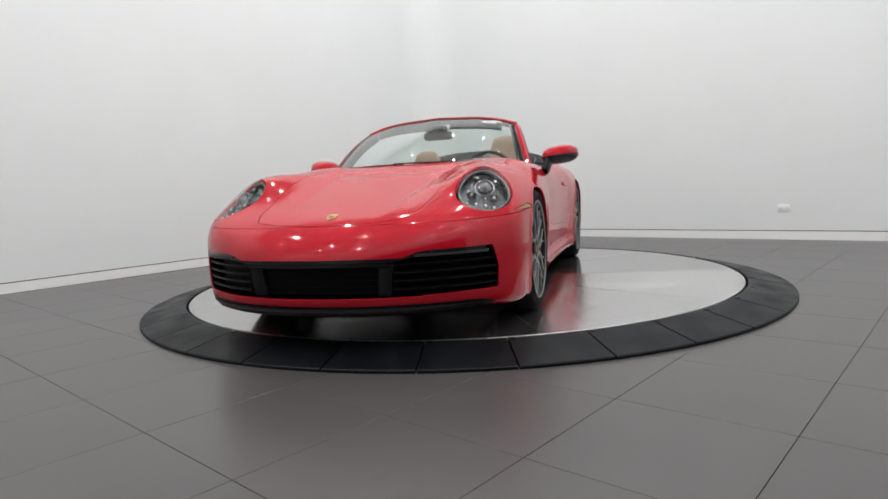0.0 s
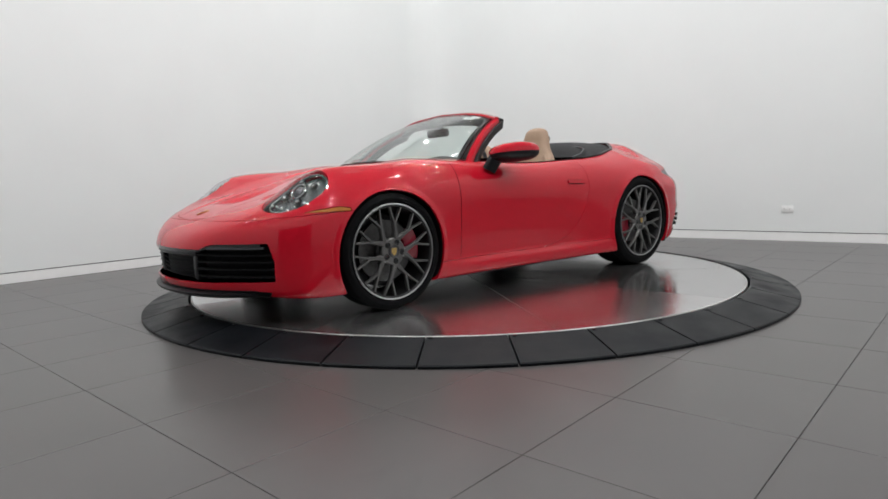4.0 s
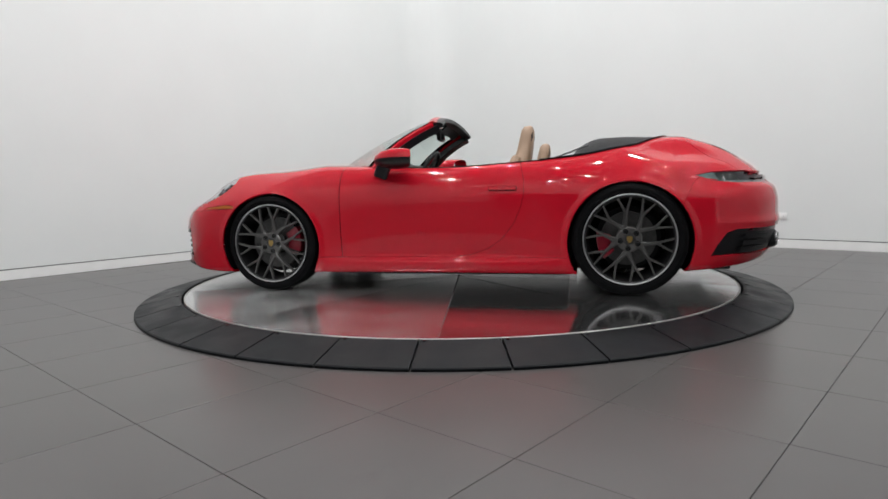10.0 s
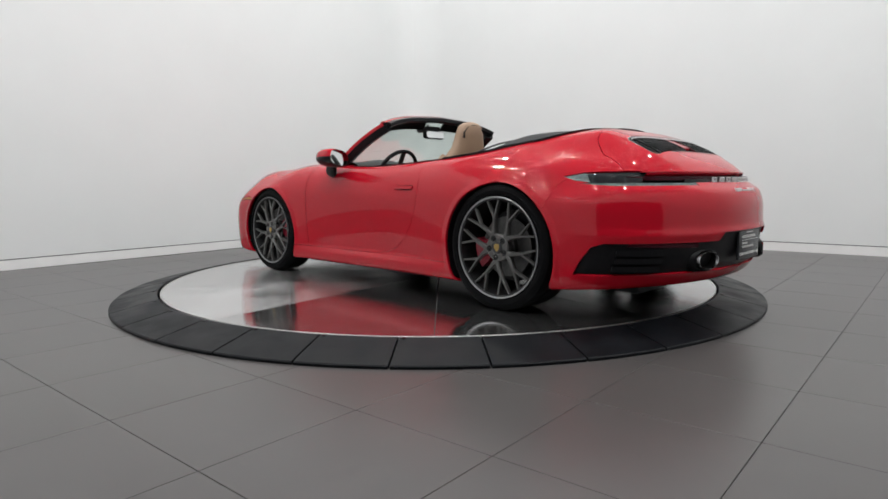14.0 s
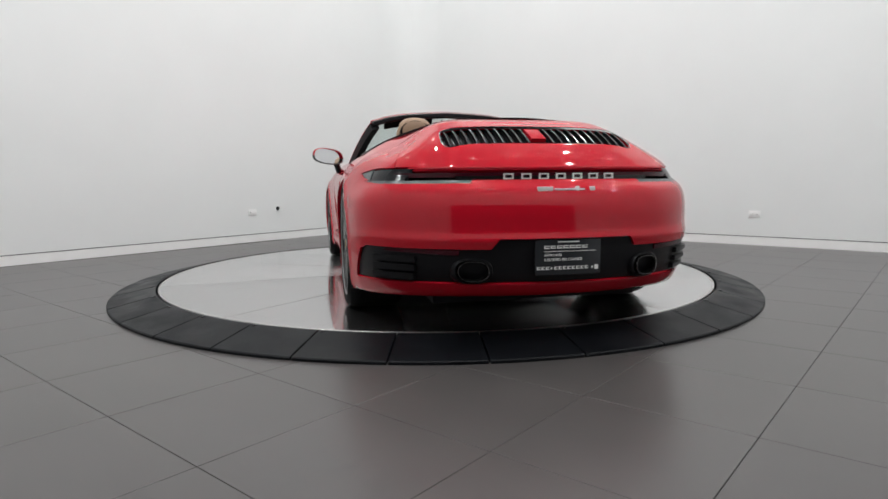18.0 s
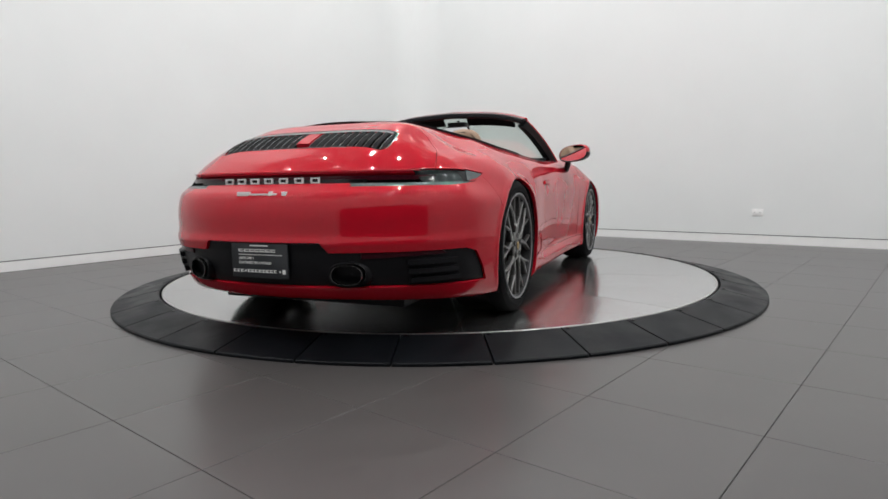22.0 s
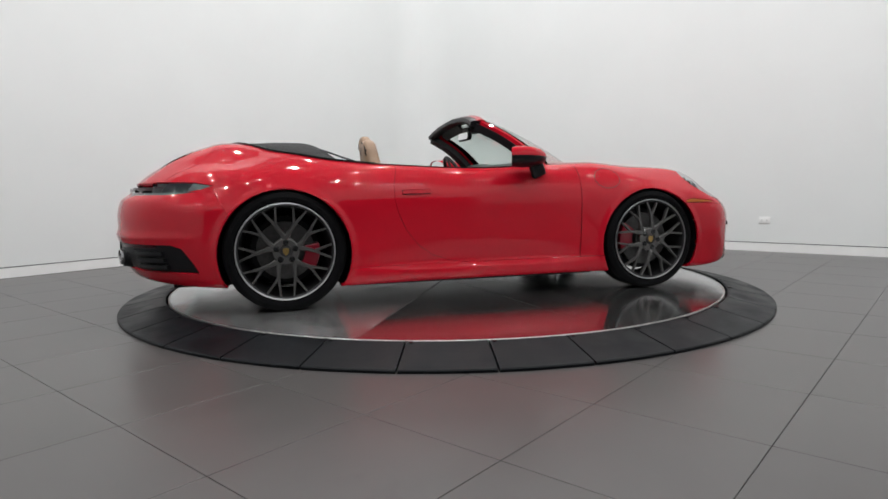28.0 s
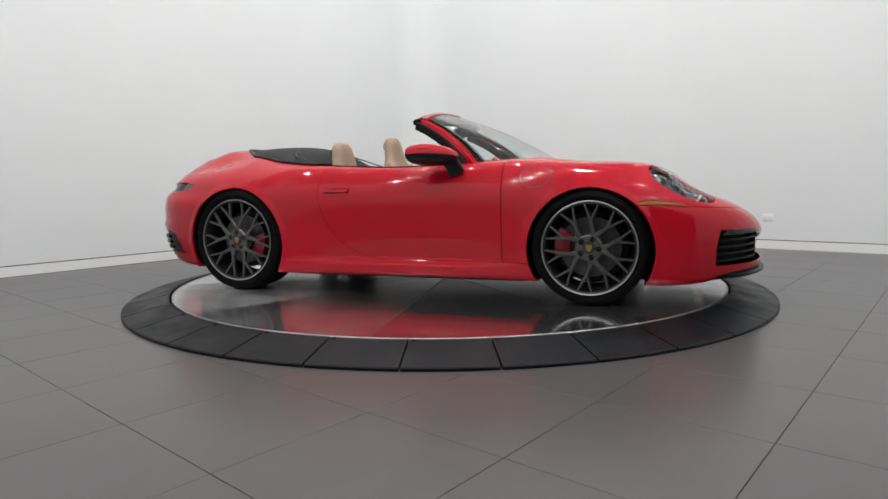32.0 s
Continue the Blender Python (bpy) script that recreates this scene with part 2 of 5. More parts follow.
def prism(poly, h0, h1, axis="Z", bevel=0.0, bm=None):
    """A flat outline given thickness along an axis: X (y, z pairs), Y (x, z pairs) or Z (x, y pairs)."""
    b = bm or bmesh.new()
    put = {"X": lambda p, h: (h, p[0], p[1]), "Y": lambda p, h: (p[0], h, p[1]), "Z": lambda p, h: (p[0], p[1], h)}[axis]
    lo = [b.verts.new(put(p, h0)) for p in poly]
    hi = [b.verts.new(put(p, h1)) for p in poly]
    fs = [b.faces.new(lo[::-1]), b.faces.new(hi)]
    n = len(poly)
    for k in range(n):
        fs.append(b.faces.new((lo[k], lo[(k + 1) % n], hi[(k + 1) % n], hi[k])))
    bmesh.ops.recalc_face_normals(b, faces=fs)
    if bevel:
        bmesh.ops.bevel(b, geom=list({e for f in fs for e in f.edges}), offset=bevel, segments=2, affect="EDGES", profile=0.6)
    return b


def rounded(pts, r=0.25, n=4):
    """Rounds the corners of a closed outline; r is a share of the shorter side at each corner."""
    out, k = [], len(pts)
    for i in range(k):
        a, b_, c = Vector(pts[i - 1]), Vector(pts[i]), Vector(pts[(i + 1) % k])
        q = min((a - b_).length, (c - b_).length) * r
        p0, p1 = b_ + (a - b_).normalized() * q, b_ + (c - b_).normalized() * q
        for j in range(n + 1):
            t = j / n
            out.append(tuple((1 - t) ** 2 * p0 + 2 * t * (1 - t) * b_ + t * t * p1))
    return out


def empty(name, label, category, kind="", group=""):
    return tagged(new(name), label, category, group, kind)

# ---- the room ----
def wall_pose(a, b, direction):
    p = room(a, b, 0)
    return Matrix.Translation(p) @ Matrix.Rotation(math.atan2(direction.y, direction.x), 4, "Z")


# walls stand outside the room's outline; a dark reveal line runs above the flush base.
# The two white walls meet in a soft rounded corner; behind the camera unseen grey walls close the room, with an opening
# added for the dark patch mirrored in the car.
SKIRT, REVEAL, COVE = 0.096, 0.009, 0.62
CUT_L, CUT_R = 6.0, 6.0     # where the short back wall meets the two grey ones


def wall_run(name, line, thick, material, base_material, label):
    """A wall along a line of the plan, its room face on the line, with base and reveal; thick is set outward (to the left of the line's direction)."""
    def shell(back0, back1, z0, z1):
        b = bmesh.new()
        rows_ = []
        for k, p in enumerate(line):
            d = (line[min(k + 1, len(line) - 1)] - line[max(k - 1, 0)]).normalized()
            n_ = Vector((-d.y, d.x, 0))
            rows_.append([b.verts.new(p + n_ * q + Vector((0, 0, z))) for q, z in ((back0, z0), (back1, z0), (back1, z1), (back0, z1))])
        for p, q in zip(rows_, rows_[1:]):
            for k in range(4):
                b.faces.new((p[k], p[(k + 1) % 4], q[(k + 1) % 4], q[k]))
        b.faces.new(rows_[0][::-1])
        b.faces.new(rows_[-1])
        return b
    w = part(name, shell(0.0, thick, SKIRT + REVEAL, CEIL), material)
    tagged(w, label, "wall", kind="structure")
    part("reveal", shell(0.012, thick - 0.01, SKIRT - 0.01, SKIRT + REVEAL + 0.01), M_GAP, w, "dark shadow gap above the base")
    part("baseboard", shell(0.003, thick, 0.0, SKIRT), base_material, w, "flush baseboard")
    return w


cove_mid = room(COVE, COVE, 0)
arc = [cove_mid - AX_R * COVE * math.cos(a) - AX_L * COVE * math.sin(a) for a in np.linspace(0, math.pi / 2, 19)]
half_ = len(arc) // 2
wall_run("wall_left", [room(ROOM, 0, 0)] + arc[:half_ + 1], 0.2, M_WALL, M_TRIM, "smooth white painted showroom wall with a recessed base")
wall_run("wall_right", arc[half_:] + [room(0, ROOM, 0)], 0.2, M_WALL, M_TRIM, "smooth white painted showroom wall with a recessed base")
wall_run("wall_back_right", [room(-0.2, ROOM, 0), room(CUT_R, ROOM, 0)], 0.2, M_DARKWALL, M_DARKWALL, "plain light grey wall closing the showroom")
wall_run("wall_back_left", [room(ROOM, CUT_L, 0), room(ROOM, -0.2, 0)], 0.2, M_DARKWALL, M_DARKWALL, "plain light grey wall closing the showroom")
BACK_A, BACK_B = room(CUT_R, ROOM, 0), room(ROOM, CUT_L, 0)
back_l = (BACK_B - BACK_A).length
DOOR0, DOOR1, DOOR_H = 0.45, back_l - 0.45, 2.25
bk = box(0, DOOR0, 0, 0.2, 0, CEIL)
box(DOOR1, back_l, 0, 0.2, 0, CEIL, bm=bk)
box(DOOR0, DOOR1, 0, 0.2, DOOR_H, CEIL, bm=bk)
back_pose = Matrix.Translation(BACK_A) @ Matrix.Rotation(math.atan2((BACK_B - BACK_A).y, (BACK_B - BACK_A).x), 4, "Z")
tagged(part("wall_back_middle", bk, M_DARKWALL, at=back_pose), "unseen light grey closing wall with a wide dark opening", "wall", kind="structure")
# added dark box behind the opening, out of view, for the car to reflect
vb = bmesh.new()
for x0, x1, y0, y1, z0, z1 in ((DOOR0 - 0.1, DOOR0, 0.205, 2.6, 0, DOOR_H + 0.1), (DOOR1, DOOR1 + 0.1, 0.205, 2.6, 0, DOOR_H + 0.1), (DOOR0 - 0.1, DOOR1 + 0.1, 2.6, 2.7, 0, DOOR_H + 0.1), (DOOR0, DOOR1, 0.205, 2.6, DOOR_H, DOOR_H + 0.1), (DOOR0, DOOR1, 0.205, 2.6, -0.1, -0.003)):
    box(x0, x1, y0, y1, z0, z1, bm=vb)
tagged(part("passage", vb, M_PASSAGE, at=back_pose), "unseen dark recess added for its reflection in the car", "passage", kind="structure")
ce = part("ceiling", box(-0.2, ROOM, -ROOM, 0.2, CEIL, CEIL + 0.15), M_CEIL, at=wall_pose(0, 0, AX_L) @ Matrix.Diagonal((1, -1, 1, 1)))
tagged(ce, "flat white ceiling with rows of recessed spots", "ceiling", kind="structure")

# downlight rims
dl = empty("ceiling_downlight", "round white recessed ceiling downlight, switched on", "lamp", group="ceiling downlights")
part("trim_ring", lathe([(0.050, 0.0), (0.075, 0.0), (0.078, 0.006), (0.050, 0.012)], 32, "Z", closed=True), M_TRIM, dl)
part("lens", disc_cap(0.050, 0.009, 32, "Z"), M_LAMP, dl)
dl.matrix_basis = Matrix.Translation(room(FIRST, FIRST, CEIL - 0.01))
for i, j in SPOTS[1:]:
    copy_thing(dl, Matrix.Translation(room(FIRST + i * STEP, FIRST + j * STEP, CEIL - 0.01)))

# floor: dark grey tiles on a grout bed
TILE_A, TILE_P, TILE_Q = 0.8697, 0.5833, 0.5803
tile_e = Vector((math.cos(TILE_A), math.sin(TILE_A), 0))
tile_n = Vector((math.sin(TILE_A), -math.cos(TILE_A), 0))
TILE_O = Vector((0.149, -3.163, 0))
fl = part("floor", box(-0.2, ROOM + 0.2, -ROOM - 0.2, 0.2, -0.12, -0.0030), M_GROUT, at=wall_pose(0, 0, AX_L) @ Matrix.Diagonal((1, -1, 1, 1)))
tagged(fl, "large dark grey square floor tiles with thin dark joints", "floor", kind="structure")


def inside(p, margin):
    v = p - CORNER
    return -margin < v.dot(AX_L) < ROOM + margin and -margin < v.dot(AX_R) < ROOM + margin


tb = box(-TILE_P / 2 + 0.0012, TILE_P / 2 - 0.0012, -TILE_Q / 2 + 0.0012, TILE_Q / 2 - 0.0012, -0.02, 0.0)
bmesh.ops.bevel(tb, geom=[e for e in tb.edges if all(v.co.z > -0.001 for v in e.verts)], offset=0.001, segments=1, affect="EDGES")
spots = []
for i in range(-14, 24):
    for j in range(-16, 22):
        p = TILE_O + tile_e * TILE_P * (i + 0.5) + tile_n * TILE_Q * (j + 0.5)
        if inside(p, 0.2):
            spots.append(p)
spots.sort(key=lambda p: (p - Vector((0, -2.0, 0))).length)
turn = Matrix.Rotation(TILE_A, 4, "Z")
inv = fl.matrix_basis.inverted()
first = part("tile", tb, M_TILE, fl)
first.matrix_basis = inv @ Matrix.Translation(spots[0]) @ turn
for p in spots[1:300]:
    shared("tile", first.data, fl, inv @ Matrix.Translation(p) @ turn)
rest = bmesh.new()
for p in spots[300:]:
    box(-TILE_P / 2 + 0.0012, TILE_P / 2 - 0.0012, -TILE_Q / 2 + 0.0012, TILE_Q / 2 - 0.0012, -0.02, 0.0, bm=rest)
    bmesh.ops.transform(rest, matrix=Matrix.Translation(p) @ turn, verts=rest.verts[-8:])
ro = part("far_tiles", rest, M_TILE, fl)
ro.matrix_basis = inv
tagged(ro, kind="stuff")

# rubber ramp ring round the turntable
ring = empty("turntable_ramp", "ring of black rubber ramp segments round the turntable", "ramp")
PITCH = radians(10.76)
SEAM0 = radians(-95.35)


def ramp_segment(span):
    b = bmesh.new()
    half = span / 2
    prof = [(DISC_R + 0.010, 0.0), (DISC_R + 0.010, DISC_Z + 0.003), (DISC_R + 0.026, DISC_Z + 0.005), (RING_R - 0.05, 0.026), (RING_R - 0.006, 0.017), (RING_R, 0.012), (RING_R, 0.0)]
    rings = []
    n = 6
    for k in range(n + 1):
        a = -half + 2 * half * k / n
        g_ = 0.0046 * (1 if k == 0 else -1 if k == n else 0)
        rings.append([b.verts.new((r * math.cos(a) - g_ * math.sin(a), r * math.sin(a) + g_ * math.cos(a), z)) for r, z in prof])
    for p, q in zip(rings, rings[1:]):
        for k in range(len(prof)):
            b.faces.new((p[k], p[(k + 1) % len(prof)], q[(k + 1) % len(prof)], q[k]))
    b.faces.new(rings[0])
    b.faces.new(rings[-1][::-1])
    return b


# 33 equal pieces and a short closing one on the far side
NSEG = 33
seg = part("ramp_segment", ramp_segment(PITCH), M_RUBBER, ring, sharp=12)
bolt = part("bolt", lathe([(0.0001, 0.006), (0.009, 0.006), (0.011, 0.004), (0.011, -0.004)], 12, "Z"), M_GLOSSB, ring)
for k in range(NSEG):
    m = Matrix.Rotation(SEAM0 + PITCH * (k - 15.5), 4, "Z")
    s = seg if k == 0 else shared("ramp_segment", seg.data, ring, m)
    s.matrix_basis = m
    shared("bolt", bolt.data, ring, m @ Matrix.Rotation(-0.081, 4, "Z") @ Matrix.Translation((DISC_R + 0.036, 0, DISC_Z + 0.001)))
bpy.data.objects.remove(bolt)
last_span = 2 * math.pi - NSEG * PITCH
part("ramp_segment", ramp_segment(last_span), M_RUBBER, ring, sharp=12, at=Matrix.Rotation(SEAM0 + PITCH * (NSEG - 16) + last_span / 2, 4, "Z"))

# turntable
table = empty("turntable", "round polished steel turntable made of sheets", "turntable")
part("platform", lathe([(0.0001, 0.0), (DISC_R - 0.02, 0.0), (DISC_R - 0.02, DISC_Z - 0.004), (0.0001, DISC_Z - 0.004)], 128, "Z"), M_GAP, table)
part("edge_band", lathe([(DISC_R - 0.018, 0.004), (DISC_R - 0.006, 0.004), (DISC_R - 0.006, DISC_Z), (DISC_R - 0.008, DISC_Z + 0.0015), (DISC_R - 0.016, DISC_Z + 0.0015), (DISC_R - 0.018, DISC_Z)], 160, "Z", closed=True), M_RIMSTEEL, table, "bright steel edge band")

# ---- the car's skin: one smooth form, cut into panels ----
def curve(*pts):
    """A smooth curve through (x, value) pairs: monotone cubic, on arrays."""
    X = np.array([p[0] for p in pts], float)
    Y = np.array([p[1] for p in pts], float)
    h = np.diff(X)
    d = np.diff(Y) / h
    m = np.zeros(len(X))
    m[1:-1] = np.where(d[:-1] * d[1:] > 0, 2 * d[:-1] * d[1:] / np.where(np.abs(d[:-1] + d[1:]) < 1e-9, 1e-9, d[:-1] + d[1:]), 0)
    m[0], m[-1] = d[0], d[-1]

    def f(x):
        x = np.clip(x, X[0], X[-1])
        i = np.clip(np.searchsorted(X, x) - 1, 0, len(h) - 1)
        t = (x - X[i]) / h[i]
        return (Y[i] * (1 + 2 * t) * (1 - t) ** 2 + h[i] * m[i] * t * (1 - t) ** 2 + Y[i + 1] * t * t * (3 - 2 * t) + h[i] * m[i + 1] * t * t * (t - 1))
    return f


# along the car: x forward from the middle of the wheelbase, z up from the ground
Z_MID = curve((-2.30, 0.75), (-2.22, 0.787), (-2.10, 0.832), (-1.98, 0.876), (-1.87, 0.934), (-1.72, 0.990), (-1.57, 1.026), (-1.2, 1.015), (-0.8, 0.95), (-0.4, 0.885), (0.0, 0.87), (0.55, 0.885), (0.85, 0.885), (1.2, 0.815), (1.5, 0.74), (1.75, 0.675), (1.9, 0.632), (2.0, 0.598), (2.1, 0.548), (2.2, 0.485), (2.3, 0.40))
DROP = curve((-2.3, 0.02), (-2.15, 0.03), (-1.9, 0.10), (-1.57, 0.175), (-1.2, 0.165), (-0.8, 0.09), (-0.4, 0.03), (0.5, 0.03), (0.9, 0.04), (1.5, 0.06), (2.0, 0.05), (2.3, 0.04))
Z_FEN = curve((0.4, 0.86), (0.85, 0.868), (1.2, 0.845), (1.4, 0.838), (1.53, 0.824), (1.65, 0.785), (1.78, 0.685), (1.9, 0.61), (2.05, 0.53), (2.25, 0.42))
Y_MAX = curve((-2.3, 0.845), (-2.0, 0.862), (-1.75, 0.884), (-1.5, 0.909), (-1.225, 0.918), (-0.9, 0.911), (-0.5, 0.885), (0.0, 0.876), (0.5, 0.877), (0.8, 0.888), (1.225, 0.908), (1.6, 0.905), (1.9, 0.90), (2.3, 0.88))
Y_TOP = curve((-2.3, 0.25), (-2.0, 0.17), (-1.8, 0.125), (-1.6, 0.10), (-1.2, 0.085), (-0.6, 0.072), (0.0, 0.07), (0.6, 0.075), (1.2, 0.10), (1.7, 0.12), (2.3, 0.12))   # lean-in towards the top
TUCK = curve((-2.3, 0.048), (-1.75, 0.044), (-1.6, 0.03), (-1.4, 0.0))   # the tail narrows over its shoulder
SCOOP = curve((-0.95, 0.0), (-0.6, 0.018), (-0.2, 0.034), (0.4, 0.032), (0.75, 0.012), (0.9, 0.0))   # hollow of the door above the sill

LID_BED = curve((0.70, 0.0), (0.86, 0.009), (1.5, 0.011), (1.95, 0.007), (2.06, 0.0))
LID_EDGE = curve((0.7, 0.47), (1.3, 0.385), (1.8, 0.30), (2.1, 0.23))


# how far nose and tail reach at each breadth
def NOSE(y):
    return 2.245 - 0.38 * y ** 2 - 0.195 * y ** 4


def TAIL(y):
    return 2.270 - 0.29 * y ** 2 - 0.36 * y ** 4 - 0.06 * y ** 8


def smax(b, *fs):
    m = np.maximum.reduce(fs)
    return m + np.log(sum(np.exp(b * (f - m)) for f in fs)) / b


def skin(x, y, z):
    """Below zero inside the body, above it outside."""
    ay = np.abs(y)
    up = np.maximum(0, z - 0.60)
    lo = np.maximum(0, 0.42 - z)
    tuck = TUCK(x) / (1 + np.exp(-(z - 0.66) / 0.022))
    hollow = SCOOP(x) * (np.clip(0.64 - z, 0, 0.4) / 0.36) ** 1.4 / (1 + np.exp(-(z - 0.228) / 0.010))
    flare = 0.009 * (np.exp(-((np.hypot(x - 1.225, z - 0.325) - 0.372) / 0.022) ** 2) + np.exp(-((np.hypot(x + 1.225, z - 0.338) - 0.390) / 0.022) ** 2))
    side = ay - (Y_MAX(x) + flare - tuck - Y_TOP(x) * (up / 0.26) ** 2 - 0.25 * lo ** 2 - hollow)
    mid, fen = Z_MID(x), Z_FEN(x)
    ridge = np.exp(-((ay - 0.67) / 0.185) ** 2)
    front = 1 / (1 + np.exp(-(x - 0.7) / 0.09))
    rise = np.logaddexp(0, 45 * (fen - mid + DROP(x) * 0.55)) / 45
    # the lid's middle lies a little lower, between two creases that run together towards the nose
    bed = LID_BED(x) / (1 + np.exp((ay - LID_EDGE(x)) / 0.010))
    # towards the tail the deck falls in an S from the raised lid to the flat shoulders
    aft = np.clip((-1.22 - x) / 0.30, 0, 1)
    fall = (1 - aft) * (ay / 0.8) ** 3.2 + aft * 1.02 / (1 + np.exp(-(ay - 0.565) / 0.062))
    top = mid - DROP(x) * fall + front * rise * ridge - bed
    roof = (z - top) * 0.92
    nose = x - (NOSE(ay) - 0.9 * np.maximum(0, z - 0.43) ** 2 - 0.5 * np.maximum(0, 0.36 - z) ** 2)
    tail = -x - (TAIL(ay) + 0.011 * np.exp(-((z - 0.452) / 0.026) ** 2) - 1.7 * np.maximum(0, z - 0.55) ** 2 - 0.04 / (1 + np.exp(-(z - 0.690) / 0.009)) - 1.7 * np.maximum(0, 0.42 - z) ** 2)
    base = 0.125 + 0.06 * np.clip((-x - 1.2) / 0.9, 0, 1) + 0.045 * np.clip((x - 1.62) / 0.40, 0, 1) ** 1.5 - z
    f = smax(24.0, side, roof)
    f = smax(24.0, f, nose, tail)
    return smax(60.0, f, base)


def skin_normal(P):
    e = 1e-3
    x, y, z = P.T
    g = np.stack([skin(x + e, y, z) - skin(x - e, y, z), skin(x, y + e, z) - skin(x, y - e, z), skin(x, y, z + e) - skin(x, y, z - e)], 1)
    return g / np.maximum(1e-9, np.linalg.norm(g, axis=1, keepdims=True))


def settle(P, n=4):
    """Lays points that are near the skin onto it."""
    for _ in range(n):
        e = 1e-3
        x, y, z = P.T
        g = np.stack([skin(x + e, y, z) - skin(x - e, y, z), skin(x, y + e, z) - skin(x, y - e, z), skin(x, y, z + e) - skin(x, y, z - e)], 1) / (2 * e)
        P = P - g * (skin(x, y, z) / np.maximum(0.05, (g * g).sum(1)))[:, None]
    return P


def half_skin(nx=190, ncap=46, nphi=92):
    """The left half of the body as a grid, from the underside round to the middle of the top."""
    phi = np.linspace(-math.pi / 2, math.pi / 2, nphi + 1)
    A, B, Z0 = -1.72, 1.72, 0.50
    cap = np.linspace(0.012, math.pi / 2, ncap, endpoint=False)
    st = [(A, -math.cos(c), math.sin(c)) for c in cap] + [(A + (B - A) * k / nx, 0.0, 1.0) for k in range(nx + 1)] + [(B, math.cos(c), math.sin(c)) for c in cap[::-1]]
    S = np.array(st)
    ry, rz = np.cos(phi) * 0.9, np.sin(phi) * 0.42
    n_ = np.hypot(ry, rz)
    ry, rz = ry / n_, rz / n_
    ry[0] = ry[-1] = 0
    D = np.stack([np.repeat(S[:, 1:2], nphi + 1, 1), S[:, 2:3] * ry, S[:, 2:3] * rz], -1)
    O = np.stack([np.repeat(S[:, 0:1], nphi + 1, 1), np.zeros_like(D[..., 0]), np.full_like(D[..., 0], Z0)], -1)
    lo, hi = np.zeros(D.shape[:2]), np.full(D.shape[:2], 1.3)
    for _ in range(34):
        m = (lo + hi) / 2
        P = O + D * m[..., None]
        ins = skin(P[..., 0], P[..., 1], P[..., 2]) < 0
        lo, hi = np.where(ins, m, lo), np.where(ins, hi, m)
    return O + D * lo[..., None]


def body_half():
    G = half_skin()
    b = bmesh.new()
    V = [[b.verts.new(G[i, j]) for j in range(G.shape[1])] for i in range(G.shape[0])]
    for i in range(len(V) - 1):
        for j in range(len(V[0]) - 1):
            b.faces.new((V[i][j], V[i][j + 1], V[i + 1][j + 1], V[i + 1][j]))
    for row, q in ((V[0], 1), (V[-1], -1)):
        c = b.verts.new((sum(v.co.x for v in row) / len(row), 0, 0.5))
        for a, d in zip(row, row[1:]):
            b.faces.new((c, d, a) if q > 0 else (c, a, d))
    b.normal_update()
    return b


